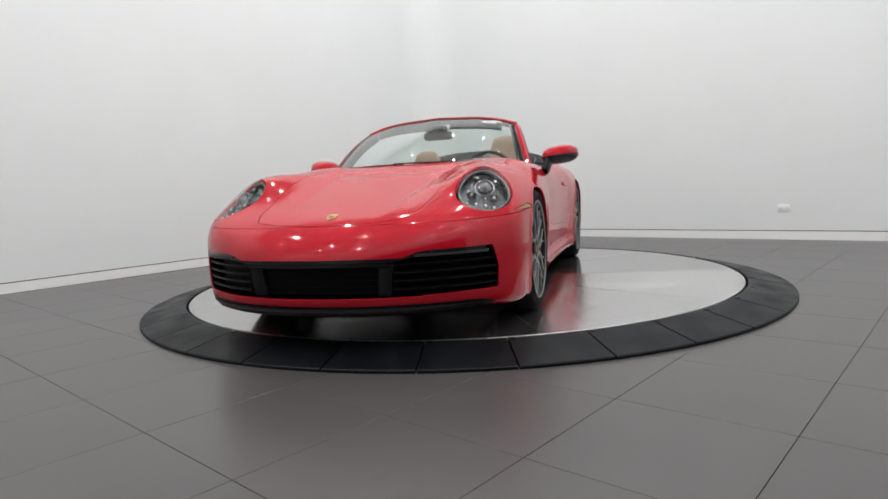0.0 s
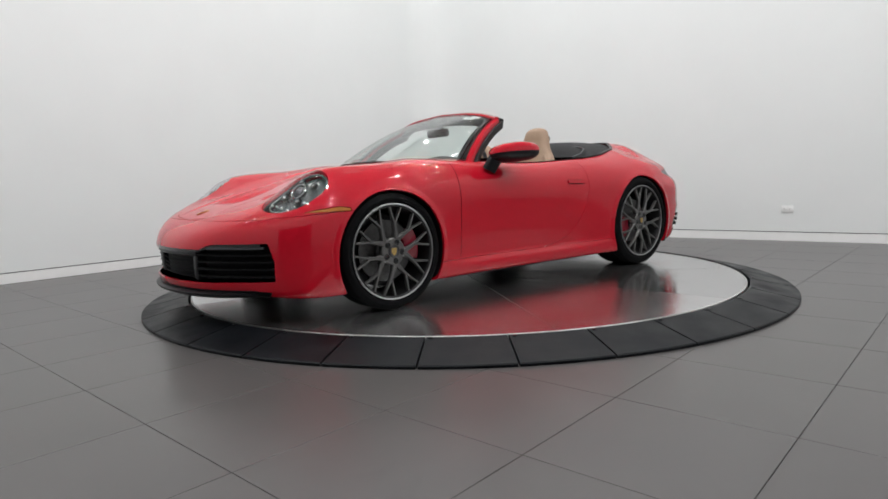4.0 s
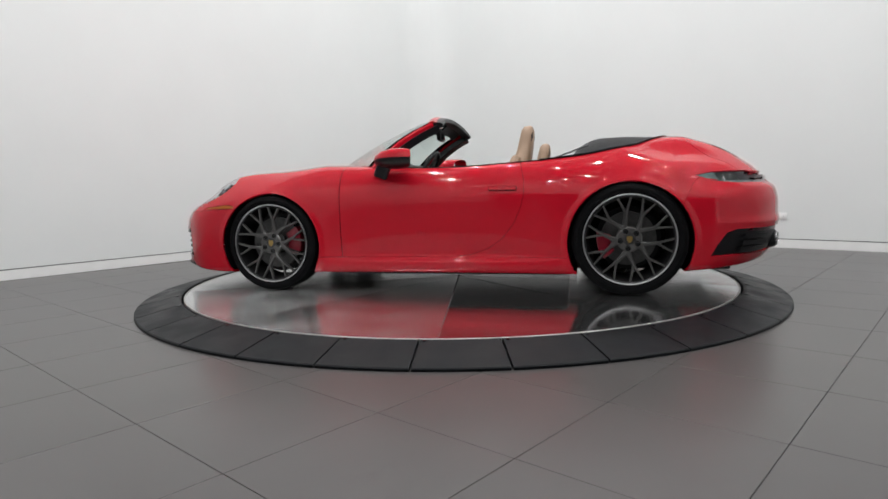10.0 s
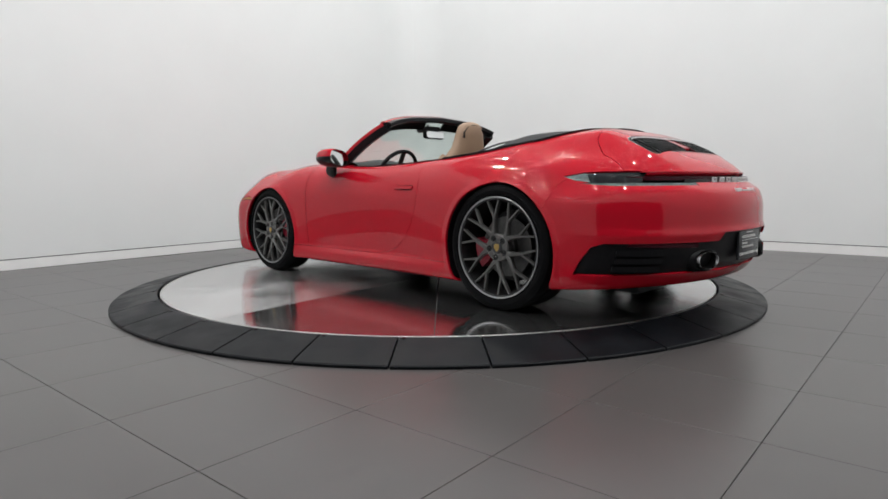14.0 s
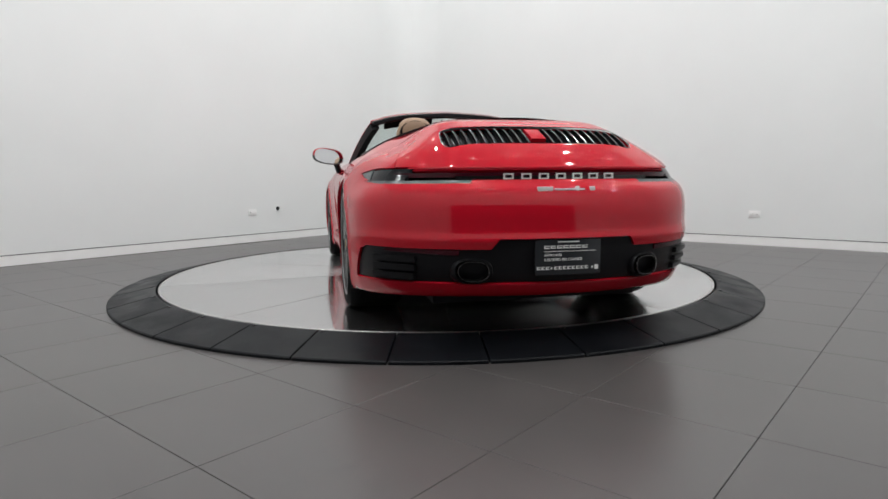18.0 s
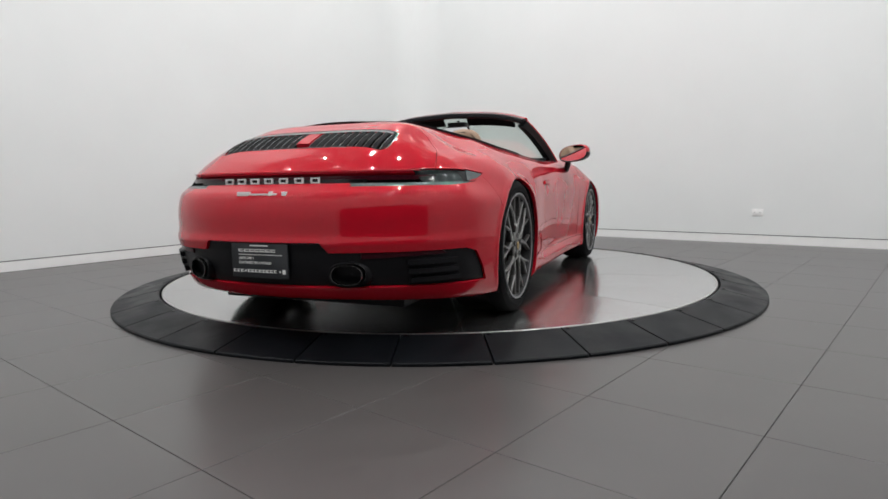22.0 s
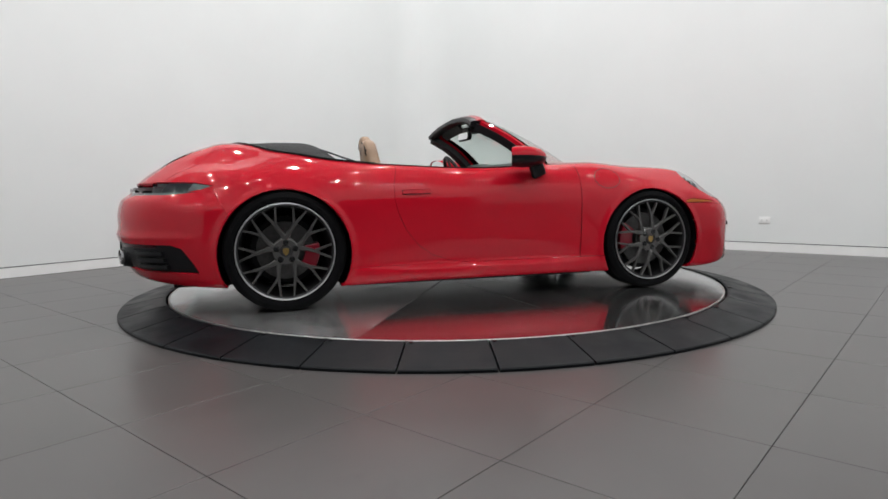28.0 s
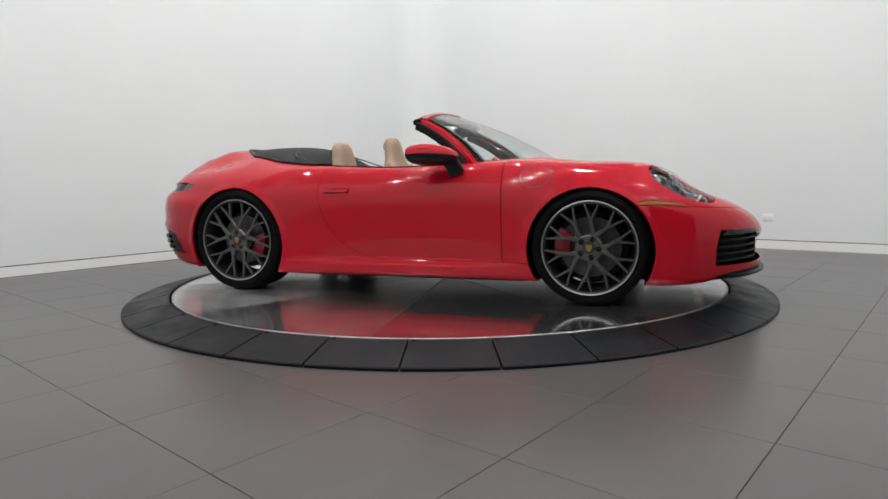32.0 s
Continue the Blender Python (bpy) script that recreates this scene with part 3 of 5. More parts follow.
class Cutter:
    """Cuts the half skin along convex outlines seen along an axis, and numbers the panels."""

    def __init__(self):
        self.bm = body_half()
        self.names = ["shell"]

    def cut(self, name, outline, u, v, where=None, of=None):
        """outline: convex, as (u, v) pairs; where(c): which faces may be cut, by their middle; of: panels to cut from."""
        bm = self.bm
        u, v = Vector(u), Vector(v)
        pts = [Vector(p) for p in outline]
        area = sum(a.x * b.y - b.x * a.y for a, b in zip(pts, pts[1:] + pts[:1]))
        if area < 0:
            pts.reverse()
        planes = []
        for a, b in zip(pts, pts[1:] + pts[:1]):
            d = b - a
            if d.length < 1e-6:
                continue
            no = (u * d.y - v * d.x).normalized()
            planes.append((u * a.x + v * a.y, no))
        ids = None if of is None else {self.names.index(o) for o in of}
        lo_u, hi_u = min(p.x for p in pts) - 0.05, max(p.x for p in pts) + 0.05
        lo_v, hi_v = min(p.y for p in pts) - 0.05, max(p.y for p in pts) + 0.05
        cand = []
        for f in bm.faces:
            c = f.calc_center_median()
            if (ids is None or f.material_index in ids) and lo_u < c.dot(u) < hi_u and lo_v < c.dot(v) < hi_v and (where is None or where(c)):
                cand.append(f)
        for co, no in planes:
            es = {e for f in cand for e in f.edges}
            vs = {w for f in cand for w in f.verts}
            r = bmesh.ops.bisect_plane(bm, geom=list(vs) + list(es) + cand, dist=1e-5, plane_co=co, plane_no=no)
            cand = [f for f in r["geom"] if isinstance(f, bmesh.types.BMFace) and (f.calc_center_median() - co).dot(no) < 0]
        if name not in self.names:
            self.names.append(name)
        k = self.names.index(name)
        for f in cand:
            f.material_index = k

    def panel(self, name, gap=0.0022, depth=0.018, inset=0.0):
        """Points, faces and normals of a panel's left half, with its turned-in rim."""
        k = self.names.index(name)
        fs = [f for f in self.bm.faces if f.material_index == k]
        vid, P, F = {}, [], []
        for f in fs:
            row = []
            for w in f.verts:
                if w not in vid:
                    vid[w] = len(P)
                    P.append(w.co[:])
                row.append(vid[w])
            F.append(row)
        P = np.array(P)
        edges = {}
        for n_, row in enumerate(F):
            for a, b in zip(row, row[1:] + row[:1]):
                edges.setdefault((min(a, b), max(a, b)), []).append((n_, a, b))
        rim = [(v[0][1], v[0][2], v[0][0]) for v in edges.values() if len(v) == 1]
        rim = [r for r in rim if not (abs(P[r[0]][1]) < 1e-4 and abs(P[r[1]][1]) < 1e-4)]
        N = skin_normal(P)
        shift = np.zeros_like(P)
        for a, b, n_ in rim:
            d = P[b] - P[a]
            w = np.cross(N[a], d)
            w = w / max(1e-9, np.linalg.norm(w))
            mid = P[F[n_]].mean(0) - P[a]
            if w.dot(mid) < 0:
                w = -w
            shift[a] += w
            shift[b] += w
        ln = np.linalg.norm(shift, axis=1, keepdims=True)
        shift = np.where(ln > 1e-6, shift / np.maximum(ln, 1e-9), 0)
        mid_line = np.abs(P[:, 1]) < 1e-4
        P = P + shift * gap
        P[mid_line, 1] = 0
        N = skin_normal(P)
        N[mid_line, 1] = 0
        P = P - N * inset
        if depth:
            ring = {}
            P2, N2 = list(P), list(N)
            for a, b, n_ in rim:
                q = []
                for w in (a, b):
                    if w not in ring:
                        n0 = N[w] * 0.35 - shift[w]
                        n0 = n0 / max(1e-9, np.linalg.norm(n0))
                        base_n = -shift[w] if np.linalg.norm(shift[w]) > 0.1 else N[w]
                        ring[w] = (len(P2), len(P2) + 1)
                        P2 += [P[w], P[w] - N[w] * depth]
                        N2 += [base_n, base_n]
                    q.append(ring[w])
                F.append([q[1][0], q[0][0], q[0][1], q[1][1]])
            P, N = np.array(P2), np.array(N2)
        return P, F, N


def panel_mesh(name, data, sides, material, parent, label=""):
    """Makes a panel's object: sides 'both' joins the two halves, 'left' or 'right' keeps one."""
    P, F, N = data
    M = np.array([1, -1, 1])
    if sides == "left":
        Q, G_, K = P, F, N
    elif sides == "right":
        Q, G_, K = P * M, [f[::-1] for f in F], N * M
    else:
        n = len(P)
        mir = [i if abs(P[i][1]) < 1e-5 else n + i for i in range(n)]
        Q = np.concatenate([P, P * M])
        K = np.concatenate([N, N * M])
        G_ = F + [[mir[i] for i in f[::-1]] for f in F]
    me = bpy.data.meshes.new(name)
    me.from_pydata([tuple(p) for p in Q], [], G_)
    me.update()
    for p in me.polygons:
        p.use_smooth = True
    me.normals_split_custom_set_from_vertices([tuple(k / max(1e-9, np.linalg.norm(k))) for k in K])
    me.materials.append(material)
    ob = new(name, me)
    ob.parent = parent
    return tagged(ob, label)


car = empty("sports_car", "glossy red two-door convertible sports car with its roof folded down", "car")
XA, YA, ZA = (1, 0, 0), (0, 1, 0), (0, 0, 1)
ARCH_F, ARCH_R = (1.225, 0.325, 0.366), (-1.225, 0.338, 0.384)
K = Cutter()


def ring_pts(cx, cz, r, n=40, sx=1.0):
    return [(cx + r * sx * math.cos(2 * math.pi * k / n), cz + r * math.sin(2 * math.pi * k / n)) for k in range(n)]


K.cut("arch", ring_pts(*ARCH_F), XA, ZA, lambda c: c.y > 0.45)
K.cut("arch", ring_pts(*ARCH_R), XA, ZA, lambda c: c.y > 0.45)
K.cut("cockpit", [(0.62, -0.3), (0.62, 0.0), (0.60, 0.30), (0.54, 0.52), (0.42, 0.66), (0.25, 0.725), (-0.30, 0.735), (-0.62, 0.735), (-0.95, 0.69), (-1.25, 0.58), (-1.45, 0.38), (-1.52, 0.18), (-1.53, 0.0), (-1.53, -0.3)], XA, YA, lambda c: c.z > 0.6)
K.cut("hood", rounded([(0.78, -0.4), (0.78, 0.50), (0.84, 0.575), (1.30, 0.52), (1.95, 0.435), (2.025, 0.40), (2.06, 0.28), (2.085, 0.0), (2.085, -0.4)], 0.10, 3), XA, YA, lambda c: c.z > 0.45, ["shell"])
# headlight: an oval in the fender's slope
HL = Vector((1.710, 0.703, 0.690))
hn = Vector((0.74, 0.22, 0.62)).normalized()
hu = Vector((0.50, -0.02, -0.62))
hu = (hu - hn * hu.dot(hn)).normalized()
hv = hn.cross(hu).normalized()
K.cut("headlight", [(HL.dot(hu) + 0.190 * math.cos(a), HL.dot(hv) + (0.141 + 0.006 * math.cos(a)) * math.sin(a)) for a in np.linspace(0, 2 * math.pi, 36, endpoint=False)], hu, hv, lambda c: c.x > 1.3 and c.z > 0.5, ["shell"])
K.cut("front_bumper", [(1.30, 0.0), (1.30, 0.589), (1.75, 0.583), (2.0, 0.566), (2.12, 0.553), (2.5, 0.53), (2.5, 0.0)], XA, ZA, lambda c: True, ["shell"])
K.cut("door", [(0.700, 0.238), (0.700, 0.95), (-0.515, 0.95), (-0.545, 0.83), (-0.568, 0.74), (-0.566, 0.65), (-0.545, 0.56), (-0.50, 0.46), (-0.42, 0.36), (-0.33, 0.295), (-0.22, 0.255), (-0.10, 0.238)], XA, ZA, lambda c: c.y > 0.6, ["shell"])
K.cut("sill", [(0.95, 0.05), (0.95, 0.238), (-0.95, 0.238), (-0.95, 0.05)], XA, ZA, lambda c: True, ["shell"])
K.cut("front_fender", [(0.702, 0.2), (0.702, 1.0), (2.3, 1.0), (2.3, 0.2)], XA, ZA, lambda c: True, ["shell"])
# openings of the nose
K.cut("front_grille", [(-0.3, 0.232), (-0.3, 0.406), (0.44, 0.408), (0.52, 0.30), (0.50, 0.232)], YA, ZA, lambda c: c.x > 1.6, ["front_bumper"])
K.cut("front_grille", rounded([(0.40, 0.232), (0.40, 0.400), (0.435, 0.413), (0.50, 0.433), (0.785, 0.440), (0.806, 0.34), (0.800, 0.240)], 0.08, 3), YA, ZA, lambda c: c.x > 1.6, ["front_bumper"])
K.cut("front_lip", [(-0.3, 0.02), (-0.3, 0.193), (0.70, 0.193), (0.93, 0.160), (0.93, 0.02)], YA, ZA, lambda c: c.x > 1.93, ["front_bumper"])
# tail
K.cut("light_bar", [(-1.645, 0.738), (-1.80, 0.750), (-2.5, 0.757), (-2.5, 0.712), (-1.76, 0.712), (-1.68, 0.73)], XA, ZA, lambda c: c.x < -1.6, ["shell"])
K.cut("lamp_guide", [(-1.70, 0.7121), (-2.5, 0.7121), (-2.5, 0.697), (-1.88, 0.697), (-1.78, 0.704)], XA, ZA, lambda c: c.x < -1.6 and c.y > 0.40, ["shell"])
K.cut("tail_lamp", [(-1.615, 0.748), (-1.72, 0.766), (-1.80, 0.770), (-1.97, 0.770), (-1.97, 0.7122), (-1.78, 0.7122), (-1.68, 0.726)], XA, ZA, lambda c: c.y > 0.50, ["light_bar", "shell"])
K.cut("lamp_tip", [(-1.60, 0.70), (-1.60, 0.78), (-1.715, 0.78), (-1.772, 0.70)], XA, ZA, lambda c: c.y > 0.50, ["tail_lamp"])
K.cut("engine_lid", rounded([(-1.60, -0.4), (-1.60, 0.42), (-1.645, 0.545), (-1.74, 0.645), (-1.90, 0.705), (-2.30, 0.73), (-2.30, -0.4)], 0.12, 3), XA, YA, lambda c: c.z > 0.75, ["shell"])
K.cut("lid_grille", rounded([(-1.765, -0.4), (-1.765, 0.40), (-1.785, 0.465), (-1.90, 0.480), (-1.945, 0.45), (-1.955, -0.4)], 0.12, 3), XA, YA, lambda c: c.z > 0.8, ["engine_lid"])
K.cut("rear_bumper", [(-1.50, 0.0), (-1.50, 0.50), (-1.60, 0.70), (-1.645, 0.742), (-2.5, 0.745), (-2.5, 0.0)], XA, ZA, lambda c: True, ["shell"])
K.cut("diffuser", rounded([(-0.3, 0.255), (-0.3, 0.458), (0.305, 0.458), (0.34, 0.41), (0.43, 0.255)], 0.1, 2), YA, ZA, lambda c: c.x < -1.7, ["rear_bumper"])
K.cut("diffuser", [(-1.705, 0.245), (-1.74, 0.31), (-1.80, 0.392), (-1.86, 0.412), (-2.5, 0.415), (-2.5, 0.258), (-1.9, 0.25)], XA, ZA, lambda c: c.x < -1.65 and c.y > 0.2, ["rear_bumper"])
K.cut("handle", rounded([(-0.520, 0.676), (-0.520, 0.704), (-0.335, 0.707), (-0.335, 0.679)], 0.42, 4), XA, ZA, lambda c: c.y > 0.6, ["door"])
K.cut("side_marker", [(1.50, 0.588), (1.50, 0.604), (1.56, 0.614), (1.70, 0.600), (1.76, 0.589)], XA, ZA, lambda c: c.y > 0.6, ["front_fender"])
K.cut("reflector", [(0.47, 0.385), (0.47, 0.409), (0.76, 0.412), (0.78, 0.395)], YA, ZA, lambda c: c.x < -1.7, ["diffuser"])
K.cut("quarter_panel", [(-0.1, 0.0), (-0.1, 1.2), (-2.5, 1.2), (-2.5, 0.0)], XA, ZA, lambda c: c.z > 0.15, ["shell"])


GAPS = {"rear_bumper": 0.0006, "quarter_panel": 0.0006, "door": 0.0021, "engine_lid": 0.0026, "sill": 0.0012}
for nm, lab in (("hood", "red front lid with a gold shield badge"), ("front_bumper", "red nose with a wide black intake"), ("engine_lid", "red engine lid with a louvred grille"), ("rear_bumper", "red tail cover")):
    panel_mesh(nm, K.panel(nm, GAPS.get(nm, 0.0018)), "both", M_RED, car, lab)
doors = []
for nm in ("front_fender", "door", "sill", "quarter_panel"):
    d_ = K.panel(nm, GAPS.get(nm, 0.0018))
    for sd in ("left", "right"):
        o = panel_mesh(nm, d_, sd, M_RED, car)
        if nm == "door":
            doors.append(o)
d_ = K.panel("handle", 0.0030, 0.024, -0.009)
for sd, o in zip(("left", "right"), doors):
    panel_mesh("handle", d_, sd, M_RED, o, "flush red door handle")
panel_mesh("underbody", K.panel("shell", 0, 0), "both", M_BLACK, car, "black underbody")
apron = panel_mesh("diffuser", K.panel("diffuser", 0.001, 0.05, 0.012), "both", M_BLACK, car, "black rear apron")
d_ = K.panel("reflector", 0.001, 0.02, 0.006)
for sd in ("left", "right"):
    panel_mesh("reflector", d_, sd, M_REDLENS, apron, "narrow red reflector")
panel_mesh("front_lip", K.panel("front_lip", 0.0, 0.03, -0.004), "both", M_BLACK, car, "black front lip")
# shade of the deep slot is put into its colour
panel_mesh("bar_recess", K.panel("light_bar", 0.001, -0.03, 0.05), "both", M_BORE, car, "recess of the rear light bar, its shade coloured black")
d_ = K.panel("lamp_guide", 0.001, 0.02, 0.002)
for sd in ("left", "right"):
    panel_mesh("lamp_guide", d_, sd, M_GUIDE, car, "grey light guide under the tail lamp")
d_ = K.panel("tail_lamp", 0.001, 0.02, 0.008)
for sd in ("left", "right"):
    panel_mesh("tail_lamp", d_, sd, M_TAIL, car, "smoked grey tail lamp lens")
d_ = K.panel("lamp_tip", 0.0005, 0.02, 0.004)
for sd in ("left", "right"):
    panel_mesh("lamp_tip", d_, sd, M_GUIDE, car, "pale grey outer tip of the tail lamp")
panel_mesh("grille_back", K.panel("front_grille", 0.0, -0.062, 0.07), "both", M_MESH, car, "black intake mesh")
lid_bed = panel_mesh("lid_grille", K.panel("lid_grille", 0.001, 0.03, 0.028), "both", M_GLOSSB, car, "black louvred engine lid grille")
d_ = K.panel("side_marker", 0.001, 0.01, 0.002)
for sd in ("left", "right"):
    panel_mesh("side_marker", d_, sd, M_AMBER, car, "amber side marker lamp")
LENS = K.panel("headlight", 0.005, 0.006, 0.000)
BOWL = K.panel("headlight", 0.001, 0.0, 0.045)

# ---- ten steel sheets of the turntable, each with its own brushing and wear ----


def steel(name, rough, spread, shade):
    """Brushed sheet steel: long fine streaks along the sheet, cloudy wear and small smears."""
    m = bpy.data.materials.new(name)
    m.use_nodes = True
    nt = m.node_tree
    b = nt.nodes["Principled BSDF"]
    b.inputs["Metallic"].default_value = 0.97
    # the brushing runs along the sheet's one edge and blurs across itself
    b.inputs["Anisotropic"].default_value = 0.85
    across = nt.nodes.new("ShaderNodeCombineXYZ")
    across.inputs[0].default_value, across.inputs[1].default_value = math.sin(radians(18)), math.cos(radians(18))
    to_world = nt.nodes.new("ShaderNodeVectorTransform")
    to_world.vector_type, to_world.convert_from, to_world.convert_to = "VECTOR", "OBJECT", "WORLD"
    nt.links.new(across.outputs[0], to_world.inputs[0])
    nt.links.new(to_world.outputs[0], b.inputs["Tangent"])
    tc = nt.nodes.new("ShaderNodeTexCoord")
    mp = nt.nodes.new("ShaderNodeMapping")
    mp.inputs["Scale"].default_value = (3, 220, 1)
    mp.inputs["Rotation"].default_value = (0, 0, radians(18))
    nt.links.new(tc.outputs["Object"], mp.inputs[0])
    streak = nt.nodes.new("ShaderNodeTexNoise")
    streak.inputs["Scale"].default_value, streak.inputs["Detail"].default_value = 1.0, 4
    nt.links.new(mp.outputs[0], streak.inputs["Vector"])
    cloud = nt.nodes.new("ShaderNodeTexNoise")
    cloud.inputs["Scale"].default_value, cloud.inputs["Detail"].default_value, cloud.inputs["Roughness"].default_value = 2.2, 4, 0.55
    nt.links.new(tc.outputs["Object"], cloud.inputs["Vector"])
    r = nt.nodes.new("ShaderNodeMapRange")
    r.inputs[1].default_value, r.inputs[2].default_value = 0.38, 0.68
    r.inputs[3].default_value, r.inputs[4].default_value = rough, rough + spread
    nt.links.new(cloud.outputs[0], r.inputs[0])
    nt.links.new(r.outputs[0], b.inputs["Roughness"])
    c = nt.nodes.new("ShaderNodeMapRange")
    c.inputs[1].default_value, c.inputs[2].default_value = 0.3, 0.7
    c.inputs[3].default_value, c.inputs[4].default_value = shade, shade * 1.25
    nt.links.new(streak.outputs[0], c.inputs[0])
    nt.links.new(c.outputs[0], b.inputs["Base Color"])
    bp = nt.nodes.new("ShaderNodeBump")
    bp.inputs["Strength"].default_value, bp.inputs["Distance"].default_value = 0.05, 0.001
    nt.links.new(streak.outputs[0], bp.inputs["Height"])
    nt.links.new(bp.outputs[0], b.inputs["Normal"])
    return m


def sheet(half, r):
    b = bmesh.new()
    n = 16
    outer = [(r * math.cos(-half + 2 * half * k / n), r * math.sin(-half + 2 * half * k / n)) for k in range(n + 1)]
    g_ = 0.0008
    pts = [(0.02, 0.0)] + [(x + g_ * 2, y + (g_ if k == 0 else -g_ if k == n else 0)) for k, (x, y) in enumerate(outer)]
    return prism(pts, -0.004, 0.0, "Z")


FINE, MIDDLE, WORN = steel("steel_fine", 0.085, 0.05, 0.50), steel("steel_used", 0.12, 0.07, 0.55), steel("steel_worn", 0.17, 0.09, 0.60)
WEAR = [WORN, WORN, FINE, FINE, MIDDLE, WORN, MIDDLE, FINE, FINE, MIDDLE]
for k, w in enumerate(WEAR):
    part("steel_sheet", sheet(math.pi / 10, DISC_R - 0.019), w, table, at=Matrix.Translation((0, 0, DISC_Z)) @ Matrix.Rotation(radians(26 + 18 + 36 * k), 4, "Z"))

# ---- wheels, brakes and wheel houses ----


def strip(bm, p, q, w0, w1, y0, y1, depth):
    """A spoke piece from p to q in the wheel's plane, raised in the middle of its width."""
    p, q = Vector((p[0], 0, p[1])), Vector((q[0], 0, q[1]))
    d = (q - p).normalized()
    s = Vector((-d.z, 0, d.x))
    rings = []
    for c, w, y in ((p, w0, y0), (q, w1, y1)):
        rings.append([bm.verts.new(c + s * a * w / 2 + Vector((0, y + dy, 0))) for a, dy in ((-1, -depth), (-1, -0.007), (-0.62, 0), (0.62, 0), (1, -0.007), (1, -depth))])
    for k in range(6):
        bm.faces.new((rings[0][k], rings[0][(k + 1) % 6], rings[1][(k + 1) % 6], rings[1][k]))
    bm.faces.new(rings[0][::-1])
    bm.faces.new(rings[1])


def polar(r, deg):
    return (r * math.cos(radians(deg)), r * math.sin(radians(deg)))


def wheel(name, R, width, rim_r, turn):
    """A wheel about its hub; +Y faces outward and the outer sidewall lies at y = 0."""
    bar = bmesh.new()
    lathe([(rim_r, -0.004), (rim_r + 0.002, -0.014), (rim_r - 0.012, -0.026), (rim_r - 0.022, -0.05), (rim_r - 0.030, -width + 0.02), (rim_r - 0.036, -width + 0.02), (rim_r - 0.030, -0.055), (rim_r - 0.018, -0.022), (rim_r - 0.016, -0.012)], 72, "Y", bar, closed=True)
    w = part(name, bar, M_BARREL, car, "grey multi-spoke alloy wheel")
    part("rim_lip", lathe([(rim_r - 0.007, -0.0125), (rim_r - 0.006, -0.0055), (rim_r + 0.0, -0.0025), (rim_r + 0.003, -0.004), (rim_r + 0.003, -0.010), (rim_r - 0.004, -0.018)], 72, "Y", closed=True), M_LIP, w, "bright machined rim lip")
    part("rim_flange", lathe([(rim_r - 0.016, -0.018), (rim_r - 0.015, -0.0125), (rim_r - 0.004, -0.007), (rim_r - 0.003, -0.016)], 72, "Y", closed=True), M_RIM, w)
    t = rim_r + 0.004
    part("tyre", lathe([(t - 0.006, -0.022), (t, -0.012), (t + 0.012, -0.003), (t + (R - t) * 0.45, 0.0), (R - 0.020, -0.007), (R - 0.008, -0.018), (R - 0.002, -0.035), (R, -0.06), (R, -0.0905), (R - 0.006, -0.091), (R - 0.006, -0.098), (R, -0.0985),
                        (R, -width + 0.04), (R - 0.008, -width + 0.016), (R - 0.025, -width), (t, -width + 0.012), (t - 0.03, -width + 0.02)], 72), M_TYRE, w, "black low-profile tyre", 25)
    hub = -0.012
    for k in range(5):
        a = radians(turn + 72 * k + 36)
        for s_ in (-1, 1):   # two parallel bars, each with an outer branch
            def at_(along, off):
                return (along * math.cos(a) - s_ * off * math.sin(a), along * math.sin(a) + s_ * off * math.cos(a))
            b = bmesh.new()
            R_ = rim_r - 0.013
            off = 0.185 * R_
            strip(b, at_(0.19 * R_, 0.150 * R_), at_(0.40 * R_, off * 0.93), 0.0400, 0.0235, hub - 0.003, hub, 0.030)
            strip(b, at_(0.39 * R_, off * 0.93), at_(0.60 * R_, off * 0.95), 0.0235, 0.0190, hub + 0.0004, hub + 0.001, 0.026)
            strip(b, at_(0.585 * R_, off * 0.95), polar(R_, math.degrees(a) + s_ * 7.6), 0.0170, 0.0125, hub + 0.0014, hub - 0.001, 0.022)
            strip(b, at_(0.575 * R_, off * 0.95), polar(R_, math.degrees(a) + s_ * 25.4), 0.0170, 0.0125, hub + 0.0008, hub - 0.001, 0.022)
            part("spoke", b, M_RIM, w, sharp=20)
    part("hub", lathe([(0.0001, -0.06), (0.076, -0.06), (0.079, -0.02), (0.072, hub - 0.001), (0.038, hub), (0.034, hub - 0.006), (0.0001, hub - 0.006)], 40), M_RIM, w)
    cap = part("centre_cap", lathe([(0.0001, hub + 0.002), (0.022, hub + 0.001), (0.031, hub - 0.001), (0.033, hub - 0.006)], 32), M_DARKMET, w, "dark centre cap with a gold shield")
    for k in range(5):
        x, z = polar(0.056, turn + 72 * k)
        part("lug_bolt", lathe([(0.0001, -0.003), (0.010, -0.003), (0.0122, -0.005), (0.0122, -0.02)], 12), M_GLOSSB, w, at=Matrix.Translation((x, hub + 0.006, z)))
        part("lug_pocket", lathe([(0.0125, 0.0), (0.0172, 0.0004), (0.0175, -0.004)], 16), M_GLOSSB, w, at=Matrix.Translation((x, hub + 0.0008, z)))
    part("shield", prism(rounded([(-0.017, 0.021), (0.017, 0.021), (0.017, -0.006), (0.0, -0.025), (-0.017, -0.006)], 0.25, 2), hub + 0.0005, hub + 0.0035, "Y"), M_GOLD, w, "small gold shield")
    return w


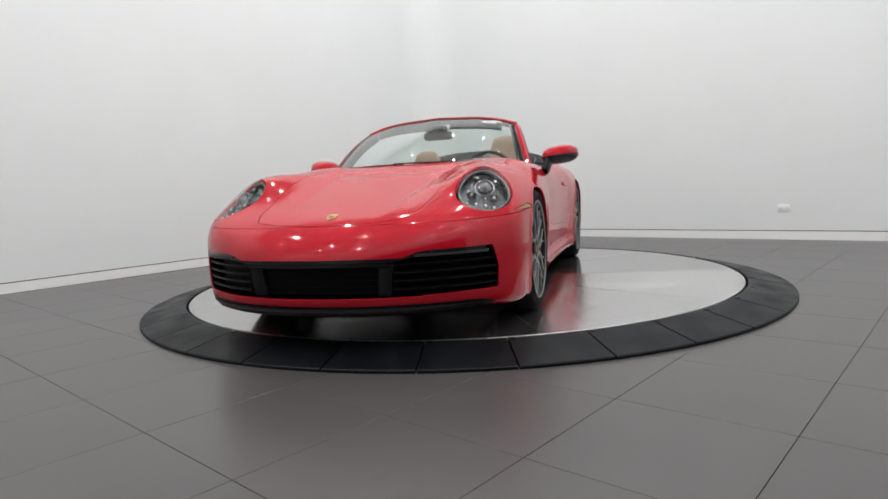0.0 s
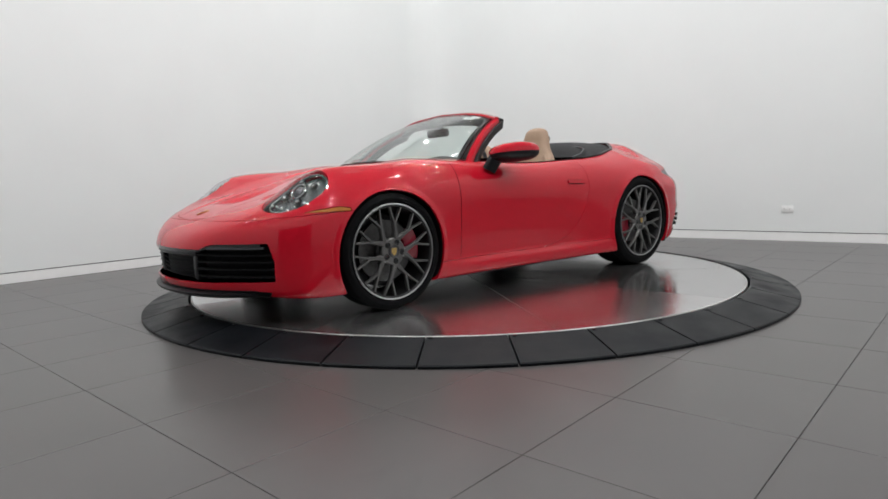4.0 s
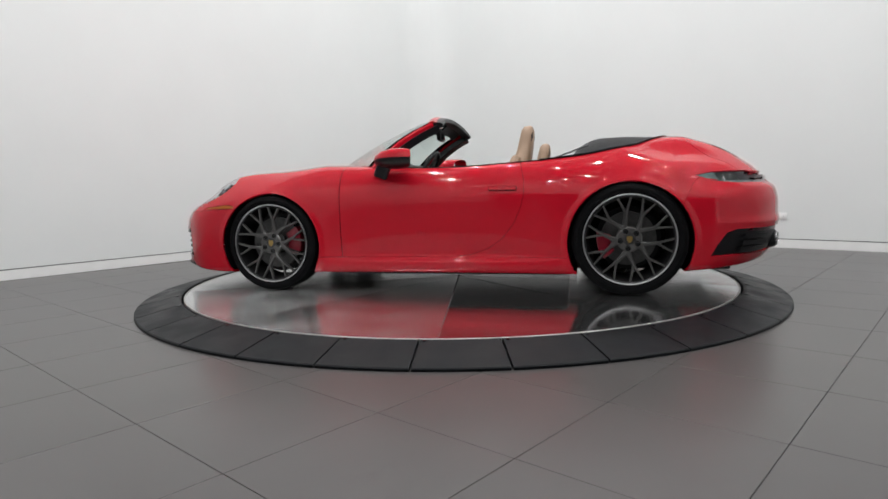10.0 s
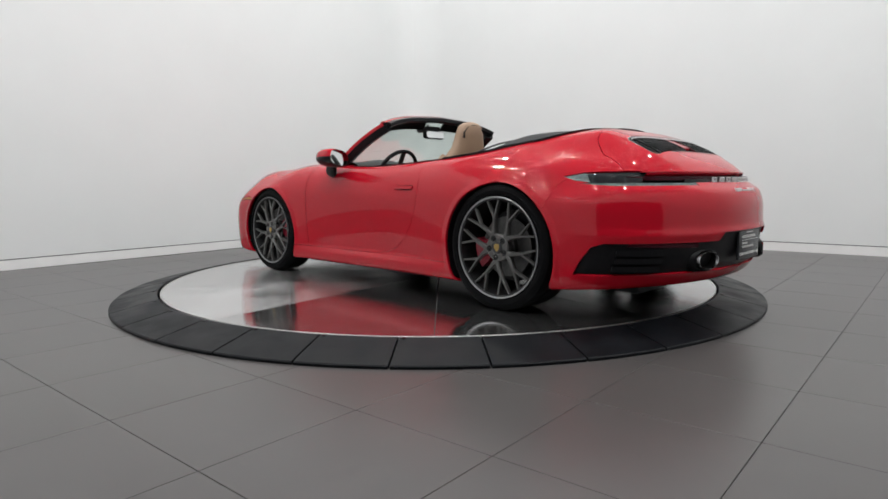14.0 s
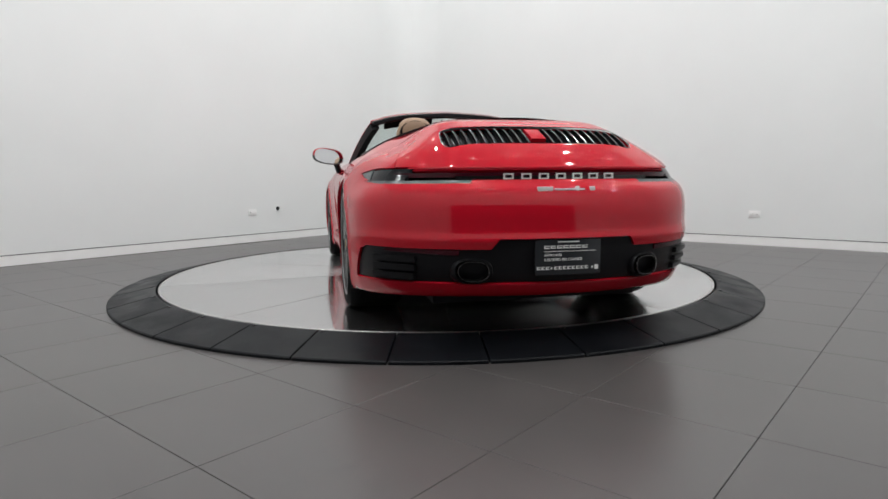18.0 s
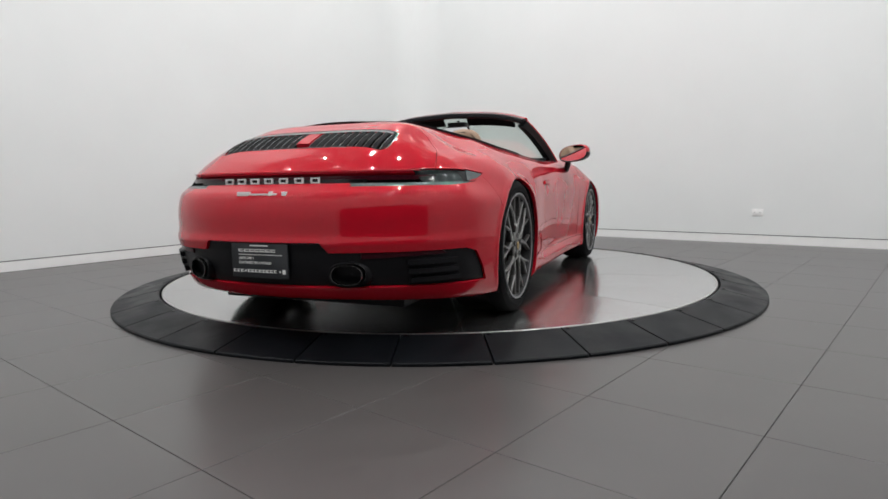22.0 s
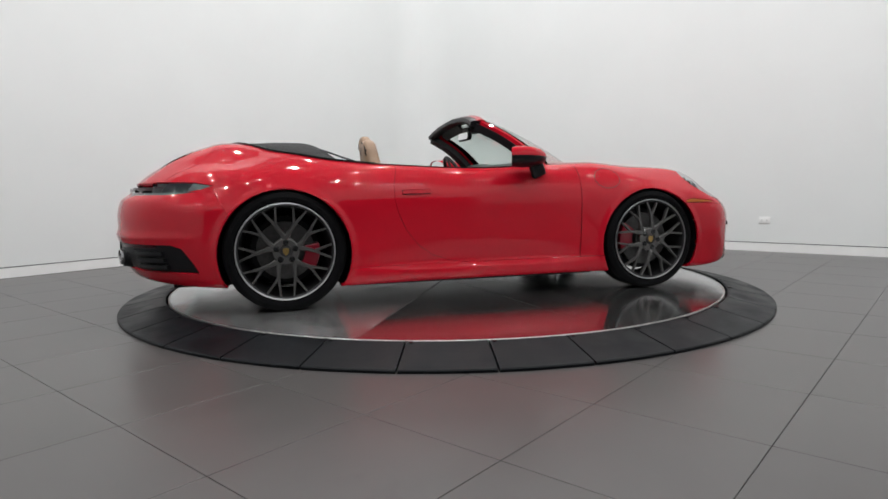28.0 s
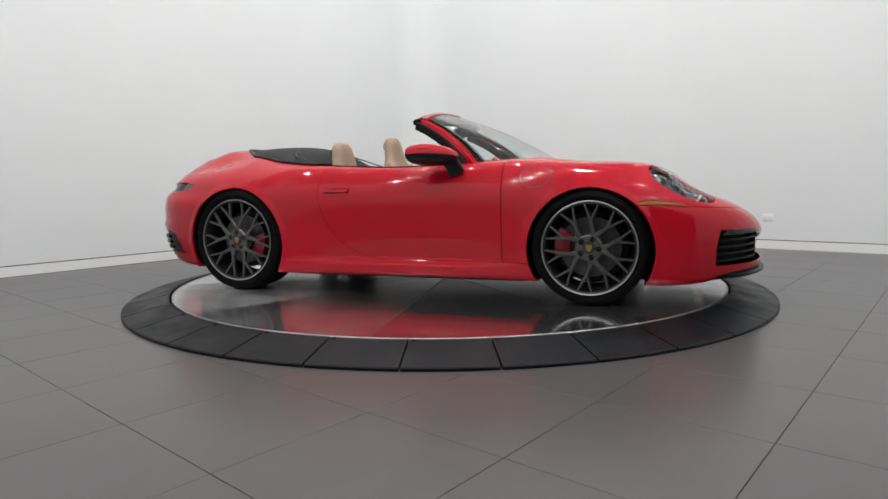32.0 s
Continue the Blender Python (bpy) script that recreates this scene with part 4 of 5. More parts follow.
def brake(x, z, y, r, sgn, toward):
    """Brake disc and caliper behind a wheel; toward: where the caliper sits, in degrees."""
    b = lathe([(0.075, 0.0), (r, 0.0), (r, -0.030), (0.075, -0.030)], 64, closed=True)
    lathe([(0.0001, 0.035), (0.070, 0.035), (0.078, 0.028), (0.078, -0.01)], 40, bm=b)
    m = Matrix.Translation((x, y * sgn, z)) @ (Matrix.Identity(4) if sgn > 0 else Matrix.Rotation(math.pi, 4, "Z"))
    o = part("brake_disc", b, M_DISCB, car, "drilled iron brake disc", at=m)
    holes = bmesh.new()
    for k in range(60):
        rr = 0.105 + 0.018 * (k % 4)
        hx, hz = polar(rr, k * 6 + (k % 4) * 1.5)
        disc_cap(0.0035, 0.0006, 6, "Y", holes)
        bmesh.ops.translate(holes, vec=(hx, 0, hz), verts=holes.verts[-6:])
    part("vent_holes", holes, M_GAP, o)
    c = bmesh.new()
    span = 27
    inner, outer = [polar(0.112, toward - span + 2 * span * k / 8) for k in range(9)], [polar(r + 0.028, toward - span + 2 * span * k / 8) for k in range(9)]
    prism(inner + outer[::-1], -0.05, 0.045, "Y", 0.010, c)
    if sgn < 0:
        bmesh.ops.scale(c, vec=(-1, 1, 1), verts=c.verts[:])
        bmesh.ops.reverse_faces(c, faces=c.faces[:])
    part("caliper", c, M_CALIPER, o, "red brake caliper")
    # added black disc: hides the bright floor between brake and rim
    part("gap_shield", lathe([(0.0001, -0.052), (r + 0.030, -0.052), (r + 0.034, -0.048), (r + 0.034, -0.056), (0.0001, -0.058)], 40), M_BLACK, o, "black shield added to keep the wheel gap dark")


def wheel_house(arch, y_in, y_out):
    """Dark liner over a wheel, closed towards the middle of the car."""
    cx, cz, r = arch
    r += 0.006
    for sgn in (1, -1):
        b = bmesh.new()
        n = 30
        rows_ = []
        for k in range(n + 1):
            a = radians(-28 + 236 * k / n)
            x, z = cx + r * math.cos(a), cz + r * math.sin(a)
            rows_.append([b.verts.new((x, sgn * y, z)) for y in (y_in, y_out)])
        for p, q in zip(rows_, rows_[1:]):
            b.faces.new((p[0], p[1], q[1], q[0]))
        b.faces.new([r_[0] for r_ in rows_])
        part("wheel_liner", b, M_BLACK, car, "black wheel house liner")


HUB_F, HUB_R = 0.338, 0.355
SPEC = [("F", 1.225, HUB_F, 0.340, 0.245, 0.2745, 0.900), ("R", -1.225, HUB_R, 0.359, 0.305, 0.285, 0.905)]
for tag_, x, z, R, width, rim_r, y in SPEC:
    for sgn in (1, -1):
        wh = wheel("wheel", R, width, rim_r, {("F", 1): 43, ("R", 1): -8.4, ("F", -1): 40, ("R", -1): 18}[tag_, sgn])
        wh.matrix_basis = Matrix.Translation((x, y * sgn, z)) @ (Matrix.Identity(4) if sgn > 0 else Matrix.Rotation(math.pi, 4, "Z"))
        front = tag_ == "F"
        brake(x, z, y - 0.105, 0.180 if front else 0.172, sgn, 172 if front else -14)
wheel_house(ARCH_F, 0.50, 0.875)
wheel_house(ARCH_R, 0.48, 0.895)
# flat underfloor between the wheels
part("floor_pan", box(-0.84, 0.84, -0.76, 0.76, 0.108, 0.16, 0.01), M_BLACK, car, "flat black underfloor")
part("front_tray", box(0.845, 1.86, -0.56, 0.56, 0.112, 0.16, 0.01), M_BLACK, car, "black tray under the nose")
part("rear_tray", box(-1.90, -0.845, -0.53, 0.53, 0.122, 0.19, 0.01), M_BLACK, car, "black tray under the tail")

# ---- windscreen, cabin and roof ----


def skin_top(x, y):
    """Height of the body over a point of the plan."""
    lo, hi = 0.5, 1.3
    for _ in range(30):
        m = (lo + hi) / 2
        if skin(np.array([x]), np.array([y]), np.array([m]))[0] < 0:
            lo = m
        else:
            hi = m
    return lo


def skin_side(x, z, sgn=1):
    lo, hi = 0.2, 1.3
    for _ in range(30):
        m = (lo + hi) / 2
        if skin(np.array([x]), np.array([m]), np.array([z]))[0] < 0:
            lo = m
        else:
            hi = m
    return lo * sgn


def skin_front(y, z, sgn=1):
    """How far the body reaches forwards (or, with -1, backwards) at that breadth and height."""
    lo, hi = 0.5, 2.6
    for _ in range(30):
        m = (lo + hi) / 2
        if skin(np.array([m * sgn]), np.array([y]), np.array([z]))[0] < 0:
            lo = m
        else:
            hi = m
    return lo * sgn


ws_base = curve((0.0, 0.91), (0.3, 0.865), (0.55, 0.71), (0.715, 0.50))
ws_top = curve((0.0, 0.135), (0.3, 0.13), (0.5, 0.118), (0.575, 0.105))
ws_topz = curve((0.0, 1.236), (0.3, 1.220), (0.5, 1.187), (0.575, 1.160))


def ws_point(u, v):
    """u from -1 to 1 across, v from the base to the header."""
    yb, yt = 0.715 * u, 0.575 * u
    b_ = np.array([ws_base(abs(yb)), yb, 0.868 + 0.012 * (1 - u * u)])
    t_ = np.array([ws_top(abs(yt)), yt, ws_topz(abs(yt))])
    p = b_ * (1 - v) + t_ * v
    bulge = 0.030 * 4 * v * (1 - v)
    return Vector(p + np.array([0.62, 0, 0.78]) * bulge)


glass = bmesh.new()
gr = [[glass.verts.new(ws_point(-1 + 2 * i / 28, j / 14)) for j in range(15)] for i in range(29)]
for i in range(28):
    for j in range(14):
        glass.faces.new((gr[i][j], gr[i + 1][j], gr[i + 1][j + 1], gr[i][j + 1]))
ws = part("windscreen", glass, M_GLASS, car, "clear green-tinted windscreen")


def on_glass(bm, u0, u1, v0, v1, drop, nu, nv):
    """A thin film along the inside of the windscreen, between two widths and two heights."""
    g = [[bm.verts.new(ws_point(u0 + (u1 - u0) * i / nu, v0 + (v1 - v0) * j / nv) - Vector((0.62, 0, 0.78)) * drop) for j in range(nv + 1)] for i in range(nu + 1)]
    for i in range(nu):
        for j in range(nv):
            bm.faces.new((g[i][j], g[i + 1][j], g[i + 1][j + 1], g[i][j + 1]))
    return bm


for u0, u1, v0, v1 in ((-1.0, 1.0, 0.925, 1.0), (-1.0, -0.95, 0.0, 0.924), (0.95, 1.0, 0.0, 0.924)):
    part("glass_border", on_glass(bmesh.new(), u0, u1, v0, v1, 0.004, 24, 10), M_BORE, ws, "black printed border of the glass")
part("sticker", on_glass(bmesh.new(), 0.70, 0.84, 0.90, 0.965, 0.002, 4, 2), M_SILVER, ws, "small white paper sticker")
ws.visible_shadow = False
for sgn in (-1, 1):
    path = [ws_point(sgn * 1.012, v) + Vector((-0.012, 0, -0.014)) for v in np.linspace(-0.06, 1.0, 15)]
    sec = [(-0.026, -0.012), (-0.020, 0.012), (0.0, 0.020), (0.020, 0.012), (0.026, -0.012), (0.0, -0.020)]
    part("windscreen_pillar", sweep(path, sec, up=(0.5, 0.4 * sgn, 0.8)), M_RED, car, "red windscreen pillar")
    path = [ws_point(sgn * 1.0, v) + Vector((-0.048, -sgn * 0.002, -0.034)) for v in np.linspace(-0.05, 1.0, 15)]
    part("pillar_trim", sweep(path, [(-0.032, -0.028), (-0.032, 0.024), (0.032, 0.024), (0.032, -0.028)], up=(0.5, 0.4 * sgn, 0.8)), M_BLACK, car, "black pillar seal")
    path = [ws_point(sgn * 0.955, v) + Vector((-0.002, 0, 0.0005)) for v in np.linspace(0.0, 1.0, 15)]
    part("glass_band", sweep(path, [(-0.018, -0.0015), (-0.018, 0.0015), (0.018, 0.0015), (0.018, -0.0015)], up=(0.6, 0.1 * sgn, 0.8)), M_GLOSSB, car, "black printed glass edge")
path = [ws_point(u, 1.0) + Vector((-0.014, 0, -0.005)) for u in np.linspace(-1.03, 1.03, 25)]
part("windscreen_header", sweep(path, [(-0.034, -0.012), (-0.030, 0.008), (0.0, 0.018), (0.030, 0.010), (0.034, -0.012)]), M_RED, car, "red windscreen header")
path = [ws_point(u, 1.0) + Vector((-0.055, 0, -0.018)) for u in np.linspace(-1.02, 1.02, 25)]
part("header_trim", sweep(path, [(-0.030, -0.014), (-0.030, 0.010), (-0.01, 0.020), (0.04, 0.020), (0.04, -0.020), (0.0, -0.024)]), M_BLACK, car, "black header lining and seal")
path = [ws_point(u, 0.965) + Vector((-0.004, 0, 0.001)) for u in np.linspace(-0.96, 0.96, 21)]
part("glass_band", sweep(path, [(-0.014, -0.0015), (-0.014, 0.0015), (0.030, 0.0015), (0.030, -0.0015)], up=(0.5, 0, 0.8)), M_GLOSSB, car)
for u in (-0.5, 0.5):   # sun visors
    b = bmesh.new()
    path = [ws_point(u - 0.33 + 0.66 * k / 6, 0.90) + Vector((-0.055, 0, -0.018)) for k in range(7)]
    sweep(path, [(-0.008, -0.05), (-0.010, 0.05), (0.008, 0.055), (0.008, -0.05)], up=(-0.7, 0, 0.7), bm=b)
    part("sun_visor", b, M_BLACK, car, "black sun visor folded up")
rv = part("inner_mirror", prism(rounded([(-0.115, -0.032), (0.115, -0.032), (0.115, 0.032), (-0.115, 0.032)], 0.45, 4), -0.016, 0.016, "X", 0.008), M_BLACK, car, "black inner mirror under the header", at=pose(0.165, 0.0, 1.105, 0, 5, 3))
part("mirror_glass", prism(rounded([(-0.105, -0.025), (0.105, -0.025), (0.105, 0.025), (-0.105, 0.025)], 0.45, 4), -0.019, -0.0165, "X"), M_MIRROR, rv)
part("stem", sweep([Vector((0, 0, 0.02)), Vector((0.03, 0, 0.05)), Vector((0.06, 0, 0.085))], circle(0.012, 8), up=(0, 1, 0)), M_BLACK, rv)
part("sensor_box", box(0.165, 0.29, -0.075, 0.075, 1.13, 1.175, 0.012), M_BLACK, car, "black sensor housing behind the glass")
sk = bmesh.new()
q = [[sk.verts.new(ws_point(0.60 + 0.17 * i, 0.86 + 0.09 * j) + Vector((-0.006, 0, -0.005))) for j in (0, 1)] for i in (0, 1)]
sk.faces.new((q[0][0], q[1][0], q[1][1], q[0][1]))
part("sticker", sk, M_WHITE, car, "white paper sticker on the windscreen")
for y0, y1 in ((0.48, -0.10), (-0.02, -0.52)):   # wipers
    pts = [ws_point(y / 0.715, 0.012 + 0.02 * k / 6) + Vector((0.008, 0, -0.010)) for k, y in enumerate(np.linspace(y0, y1, 7))]
    part("wiper", sweep(pts, [(-0.005, -0.006), (-0.005, 0.004), (0.005, 0.004), (0.005, -0.006)]), M_BLACK, car, "black windscreen wiper")
# cowl between lid and glass
cw = bmesh.new()
rows_ = []
for u in np.linspace(-1, 1, 21):
    y = 0.72 * u
    rows_.append([cw.verts.new((x, y, z)) for x, z in ((ws_base(abs(y)) - 0.10, 0.846), (ws_base(abs(y)) + 0.0, 0.850), (max(0.80, ws_base(abs(y)) + 0.02), 0.846))])
for p, q in zip(rows_, rows_[1:]):
    for k in range(2):
        cw.faces.new((p[k], q[k], q[k + 1], p[k + 1]))
part("cowl", cw, M_BLACK, car, "black cowl under the windscreen")

# inside: tub, dash, doors, tunnel
tub = bmesh.new()
out = [(0.62, 0.0), (0.60, 0.30), (0.54, 0.52), (0.42, 0.66), (0.25, 0.72), (-0.30, 0.73), (-0.62, 0.73), (-0.95, 0.685), (-1.25, 0.575), (-1.45, 0.375), (-1.525, 0.0)]
out = [(x, y) for x, y in out] + [(x, -y) for x, y in out[-2:0:-1]]
lo_ = [tub.verts.new((x * 0.97, y * 0.95, 0.22)) for x, y in out]
hi_ = [tub.verts.new((x, y * 0.995, skin_top(x, abs(y) + 0.01) - 0.016)) for x, y in out]
n = len(out)
for k in range(n):
    tub.faces.new((lo_[k], lo_[(k + 1) % n], hi_[(k + 1) % n], hi_[k]))
tub.faces.new(lo_)
part("cabin_tub", tub, M_BLACK, car, "black cabin lining")
db = bmesh.new()
sec = [(0.66, 0.84), (0.60, 0.878), (0.45, 0.892), (0.36, 0.885), (0.315, 0.855), (0.32, 0.78), (0.36, 0.66), (0.40, 0.55)]
rows_ = [[db.verts.new((x - 0.06 * (abs(u) ** 2), 0.70 * u, z - 0.012 * u * u + (0.020 * math.exp(-((u - 0.52) / 0.2) ** 2) if 1 < k < 5 else 0))) for k, (x, z) in enumerate(sec)] for u in np.linspace(-1, 1, 25)]
for p, q in zip(rows_, rows_[1:]):
    for k in range(len(sec) - 1):
        db.faces.new((p[k], q[k], q[k + 1], p[k + 1]))
part("dashboard", db, M_BLACK, car, "black dashboard with a low binnacle")
wheel_at = pose(0.20, 0.37, 0.800, 0, 62, 0)
sw = part("steering_wheel", sweep([Vector((0.182 * math.cos(a), 0.182 * math.sin(a), 0)) for a in np.linspace(0, 2 * math.pi, 40, endpoint=False)], circle(0.015, 10), closed=True), M_BLACK, car, "black leather steering wheel", at=wheel_at)
part("boss", lathe([(0.0001, 0.02), (0.05, 0.018), (0.062, 0.005), (0.055, -0.03)], 28, "Z"), M_BLACK, sw)
for a in (90, -90, 180):
    x, y = polar(0.175, a)
    part("wheel_spoke", sweep([Vector((x * 0.25, y * 0.25, 0)), Vector((x, y, 0))], [(-0.018, -0.006), (-0.018, 0.006), (0.018, 0.006), (0.018, -0.006)]), M_DARKMET, sw)
part("tunnel", box(-0.75, 0.42, -0.13, 0.13, 0.22, 0.58, 0.04, 3), M_BLACK, car, "black centre tunnel")


def seat(x, y, lift):
    """A sports seat with a high one-piece back."""
    b = bmesh.new()
    rows_ = []
    prof = [(0.44, 0.225, 0.075, 0.05), (0.52, 0.245, 0.085, 0.02), (0.66, 0.255, 0.080, -0.02), (0.80, 0.235, 0.070, -0.065), (0.88, 0.185, 0.060, -0.09), (0.94, 0.140, 0.054, -0.105), (1.02, 0.120, 0.050, -0.118), (1.075, 0.100, 0.044, -0.125), (1.10, 0.066, 0.030, -0.128), (1.108, 0.02, 0.012, -0.130)]
    m = 24
    for z, w, d, dx in prof:
        ring_ = []
        for k in range(m):
            a = 2 * math.pi * k / m
            c, s_ = math.cos(a), math.sin(a)
            ring_.append(b.verts.new((dx + math.copysign(abs(s_) ** 0.7, s_) * d, math.copysign(abs(c) ** 0.6, c) * w, z)))
        rows_.append(ring_)
    for p, q in zip(rows_, rows_[1:]):
        for k in range(m):
            b.faces.new((p[k], p[(k + 1) % m], q[(k + 1) % m], q[k]))
    b.faces.new(rows_[-1])
    b.faces.new(rows_[0][::-1])
    o = part("seat", b, M_TAN, car, "tan leather seat with a one-piece back", 60, Matrix.Translation((x, y, lift)))
    part("cushion", box(-0.06, 0.46, -0.25, 0.25, 0.30, 0.46, 0.05, 3), M_TAN, o)
    for s_ in (-1, 1):
        part("bolster", sweep(smooth_path([(-0.02, s_ * 0.22, 0.46), (0.012, s_ * 0.235, 0.62), (-0.02, s_ * 0.215, 0.78), (-0.06, s_ * 0.165, 0.87)], 5), circle(0.04, 10), up=(1, 0, 0)), M_TAN, o)
    part("belt_guide", box(-0.160, -0.140, 0.085 if y > 0 else -0.10, 0.10 if y > 0 else -0.085, 0.995, 1.04, 0.004), M_BLACK, o, "black belt guide slot")
    pts = [Vector((-0.118 - 0.045 * (1 if abs(k) < 9 else 0.8), 0.105 * math.sin(radians(k * 10)), 1.0 + 0.085 * math.cos(radians(k * 10)))) for k in range(-9, 10)]
    part("piping", sweep(pts, circle(0.003, 6), up=(1, 0, 0)), M_BLACK, o, "dark seam on the headrest")
    return o


seat(-0.435, 0.37, 0.022)
seat(-0.52, -0.37, -0.062)
for y in (0.33, -0.33):   # rear jump seats
    part("rear_seat", box(-0.98, -0.80, y - 0.22, y + 0.22, 0.45, 0.79, 0.05, 3), M_TAN, car, "small tan rear seat back")

# the folded roof under its cloth cover
rf = bmesh.new()
rows_ = []
for x in np.linspace(-0.86, -1.56, 22):
    t = (-0.86 - x) / 0.70
    half = float(curve((-1.56, 0.30), (-1.45, 0.44), (-1.25, 0.60), (-0.95, 0.69), (-0.8, 0.70))(np.array(x)))
    crown = float(curve((-1.56, 1.040), (-1.45, 1.036), (-1.25, 1.043), (-1.08, 1.040), (-0.98, 1.012), (-0.90, 0.955), (-0.86, 0.90))(np.array(x)))
    row = []
    for u in np.linspace(-1, 1, 25):
        y = half * u
        edge = skin_top(x, abs(half)) - 0.02
        row.append(rf.verts.new((x, y, edge + (crown - edge) * (1 - abs(u) ** 2.6) ** 0.8)))
    rows_.append(row)
for p, q in zip(rows_, rows_[1:]):
    for k in range(24):
        rf.faces.new((p[k], q[k], q[k + 1], p[k + 1]))
roof = part("folded_roof", rf, M_CLOTH, car, "black cloth roof folded down behind the seats", 50)
edge_ = [Vector((x, y, skin_top(x, abs(y)) + 0.004)) for x, y in [(-0.66, 0.735), (-0.80, 0.715), (-0.95, 0.69), (-1.10, 0.64), (-1.25, 0.58), (-1.36, 0.48), (-1.45, 0.38), (-1.50, 0.25), (-1.535, 0.12), (-1.545, 0.0)]]
edge_ = edge_ + [Vector((v.x, -v.y, v.z)) for v in edge_[-2::-1]]
part("cover_lip", sweep(smooth_path(edge_, 3), [(-0.012, -0.006), (-0.012, 0.004), (0.012, 0.006), (0.012, -0.006)]), M_BLACK, car, "black seal round the roof well")
fr_ = [Vector((x, y, z)) for x, y, z in [(-0.74, 0.58, 0.885), (-0.86, 0.58, 0.925), (-0.95, 0.52, 0.962), (-0.99, 0.36, 0.985), (-1.0, 0.0, 0.995)]]
fr_ = fr_ + [Vector((v.x, -v.y, v.z)) for v in fr_[-2::-1]]
part("deflector_frame", sweep(smooth_path(fr_, 4), circle(0.006, 8)), M_DARKMET, car, "grey wind deflector frame")
for y0, y1, lab in ((0.735, 0.700, 1), (-0.735, -0.700, -1)):   # belt line seals and door tops
    pts = [Vector((x, y0 - 0.004 * lab, skin_top(x, 0.735) + 0.002)) for x in np.linspace(0.28, -0.66, 14)]
    part("window_seal", sweep(pts, [(-0.010, -0.01), (-0.010, 0.003), (0.010, 0.003), (0.010, -0.01)]), M_BLACK, car, "black window seal")
    dl_ = bmesh.new()
    rows_ = [[dl_.verts.new((x, lab * y, z)) for y, z in ((0.733, skin_top(x, 0.735) - 0.004), (0.700, min(0.855, skin_top(x, 0.70) - 0.012)), (0.665, 0.80), (0.655, 0.60), (0.66, 0.35))] for x in np.linspace(0.80, -0.56, 16)]
    for p, q in zip(rows_, rows_[1:]):
        for k in range(4):
            dl_.faces.new((p[k], q[k], q[k + 1], p[k + 1]))
    part("door_lining", dl_, M_BLACK, car, "black door lining")

# ---- outer mirrors ----
for sgn in (1, -1):
    b = bmesh.new()
    prof = [(0.425, 0.02), (0.412, 0.45), (0.375, 0.76), (0.315, 0.96), (0.25, 1.0), (0.197, 0.94), (0.183, 0.87)]
    rows_ = []
    for x, k_ in prof:
        ring_ = []
        for k in range(28):
            a = 2 * math.pi * k / 28
            c, s_ = math.cos(a), math.sin(a)
            w, h = 0.122 * k_, (0.070 if s_ > 0 else 0.058) * k_
            y = math.copysign(abs(c) ** 0.75, c) * w
            ring_.append(b.verts.new((x - 0.046 * (y / 0.118), sgn * (0.925 + y), 0.897 + math.copysign(abs(s_) ** 0.8, s_) * h + 0.012 * (y / 0.118))))
        rows_.append(ring_)
    low, high = bmesh.new(), bmesh.new()
    for bmx, keep in ((high, lambda k: k < 14), (low, lambda k: k >= 14)):
        vm = {}
        for p, q in zip(rows_, rows_[1:]):
            for k in range(28):
                if keep(k):
                    f_ = []
                    for v in (p[k], p[(k + 1) % 28], q[(k + 1) % 28], q[k]):
                        if v not in vm:
                            vm[v] = bmx.verts.new(v.co)
                        f_.append(vm[v])
                    bmx.faces.new(f_)
    back = [v.co.copy() for v in rows_[-1]]
    b.free()
    om = part("door_mirror", high, M_RED, car, "red and black outer mirror")
    part("mirror_base", low, M_BLACK, om, "black lower shell")
    g_ = bmesh.new()
    g_.faces.new([g_.verts.new(Vector(((0.199 - 0.46 * (abs(c.y) - 0.925) + 0.04 * (c.z - 0.9)) if sgn > 0 else (0.216 - 0.12 * (abs(c.y) - 0.925)) - 0.09 * (c.z - 0.9), c.y, c.z))) for c in back])
    part("mirror_glass", g_, M_MIRROR, om)
    foot = sweep(smooth_path([(0.365, sgn * 0.868, 0.880), (0.385, sgn * 0.852, 0.845), (0.402, sgn * 0.842, 0.812), (0.412, sgn * 0.832, 0.788)], 3), rounded([(-0.050, -0.022), (-0.046, 0.022), (0.046, 0.024), (0.052, -0.020)], 0.4, 3), up=(0, sgn, 0))
    part("mirror_foot", foot, M_BLACK, om, "black mirror foot")

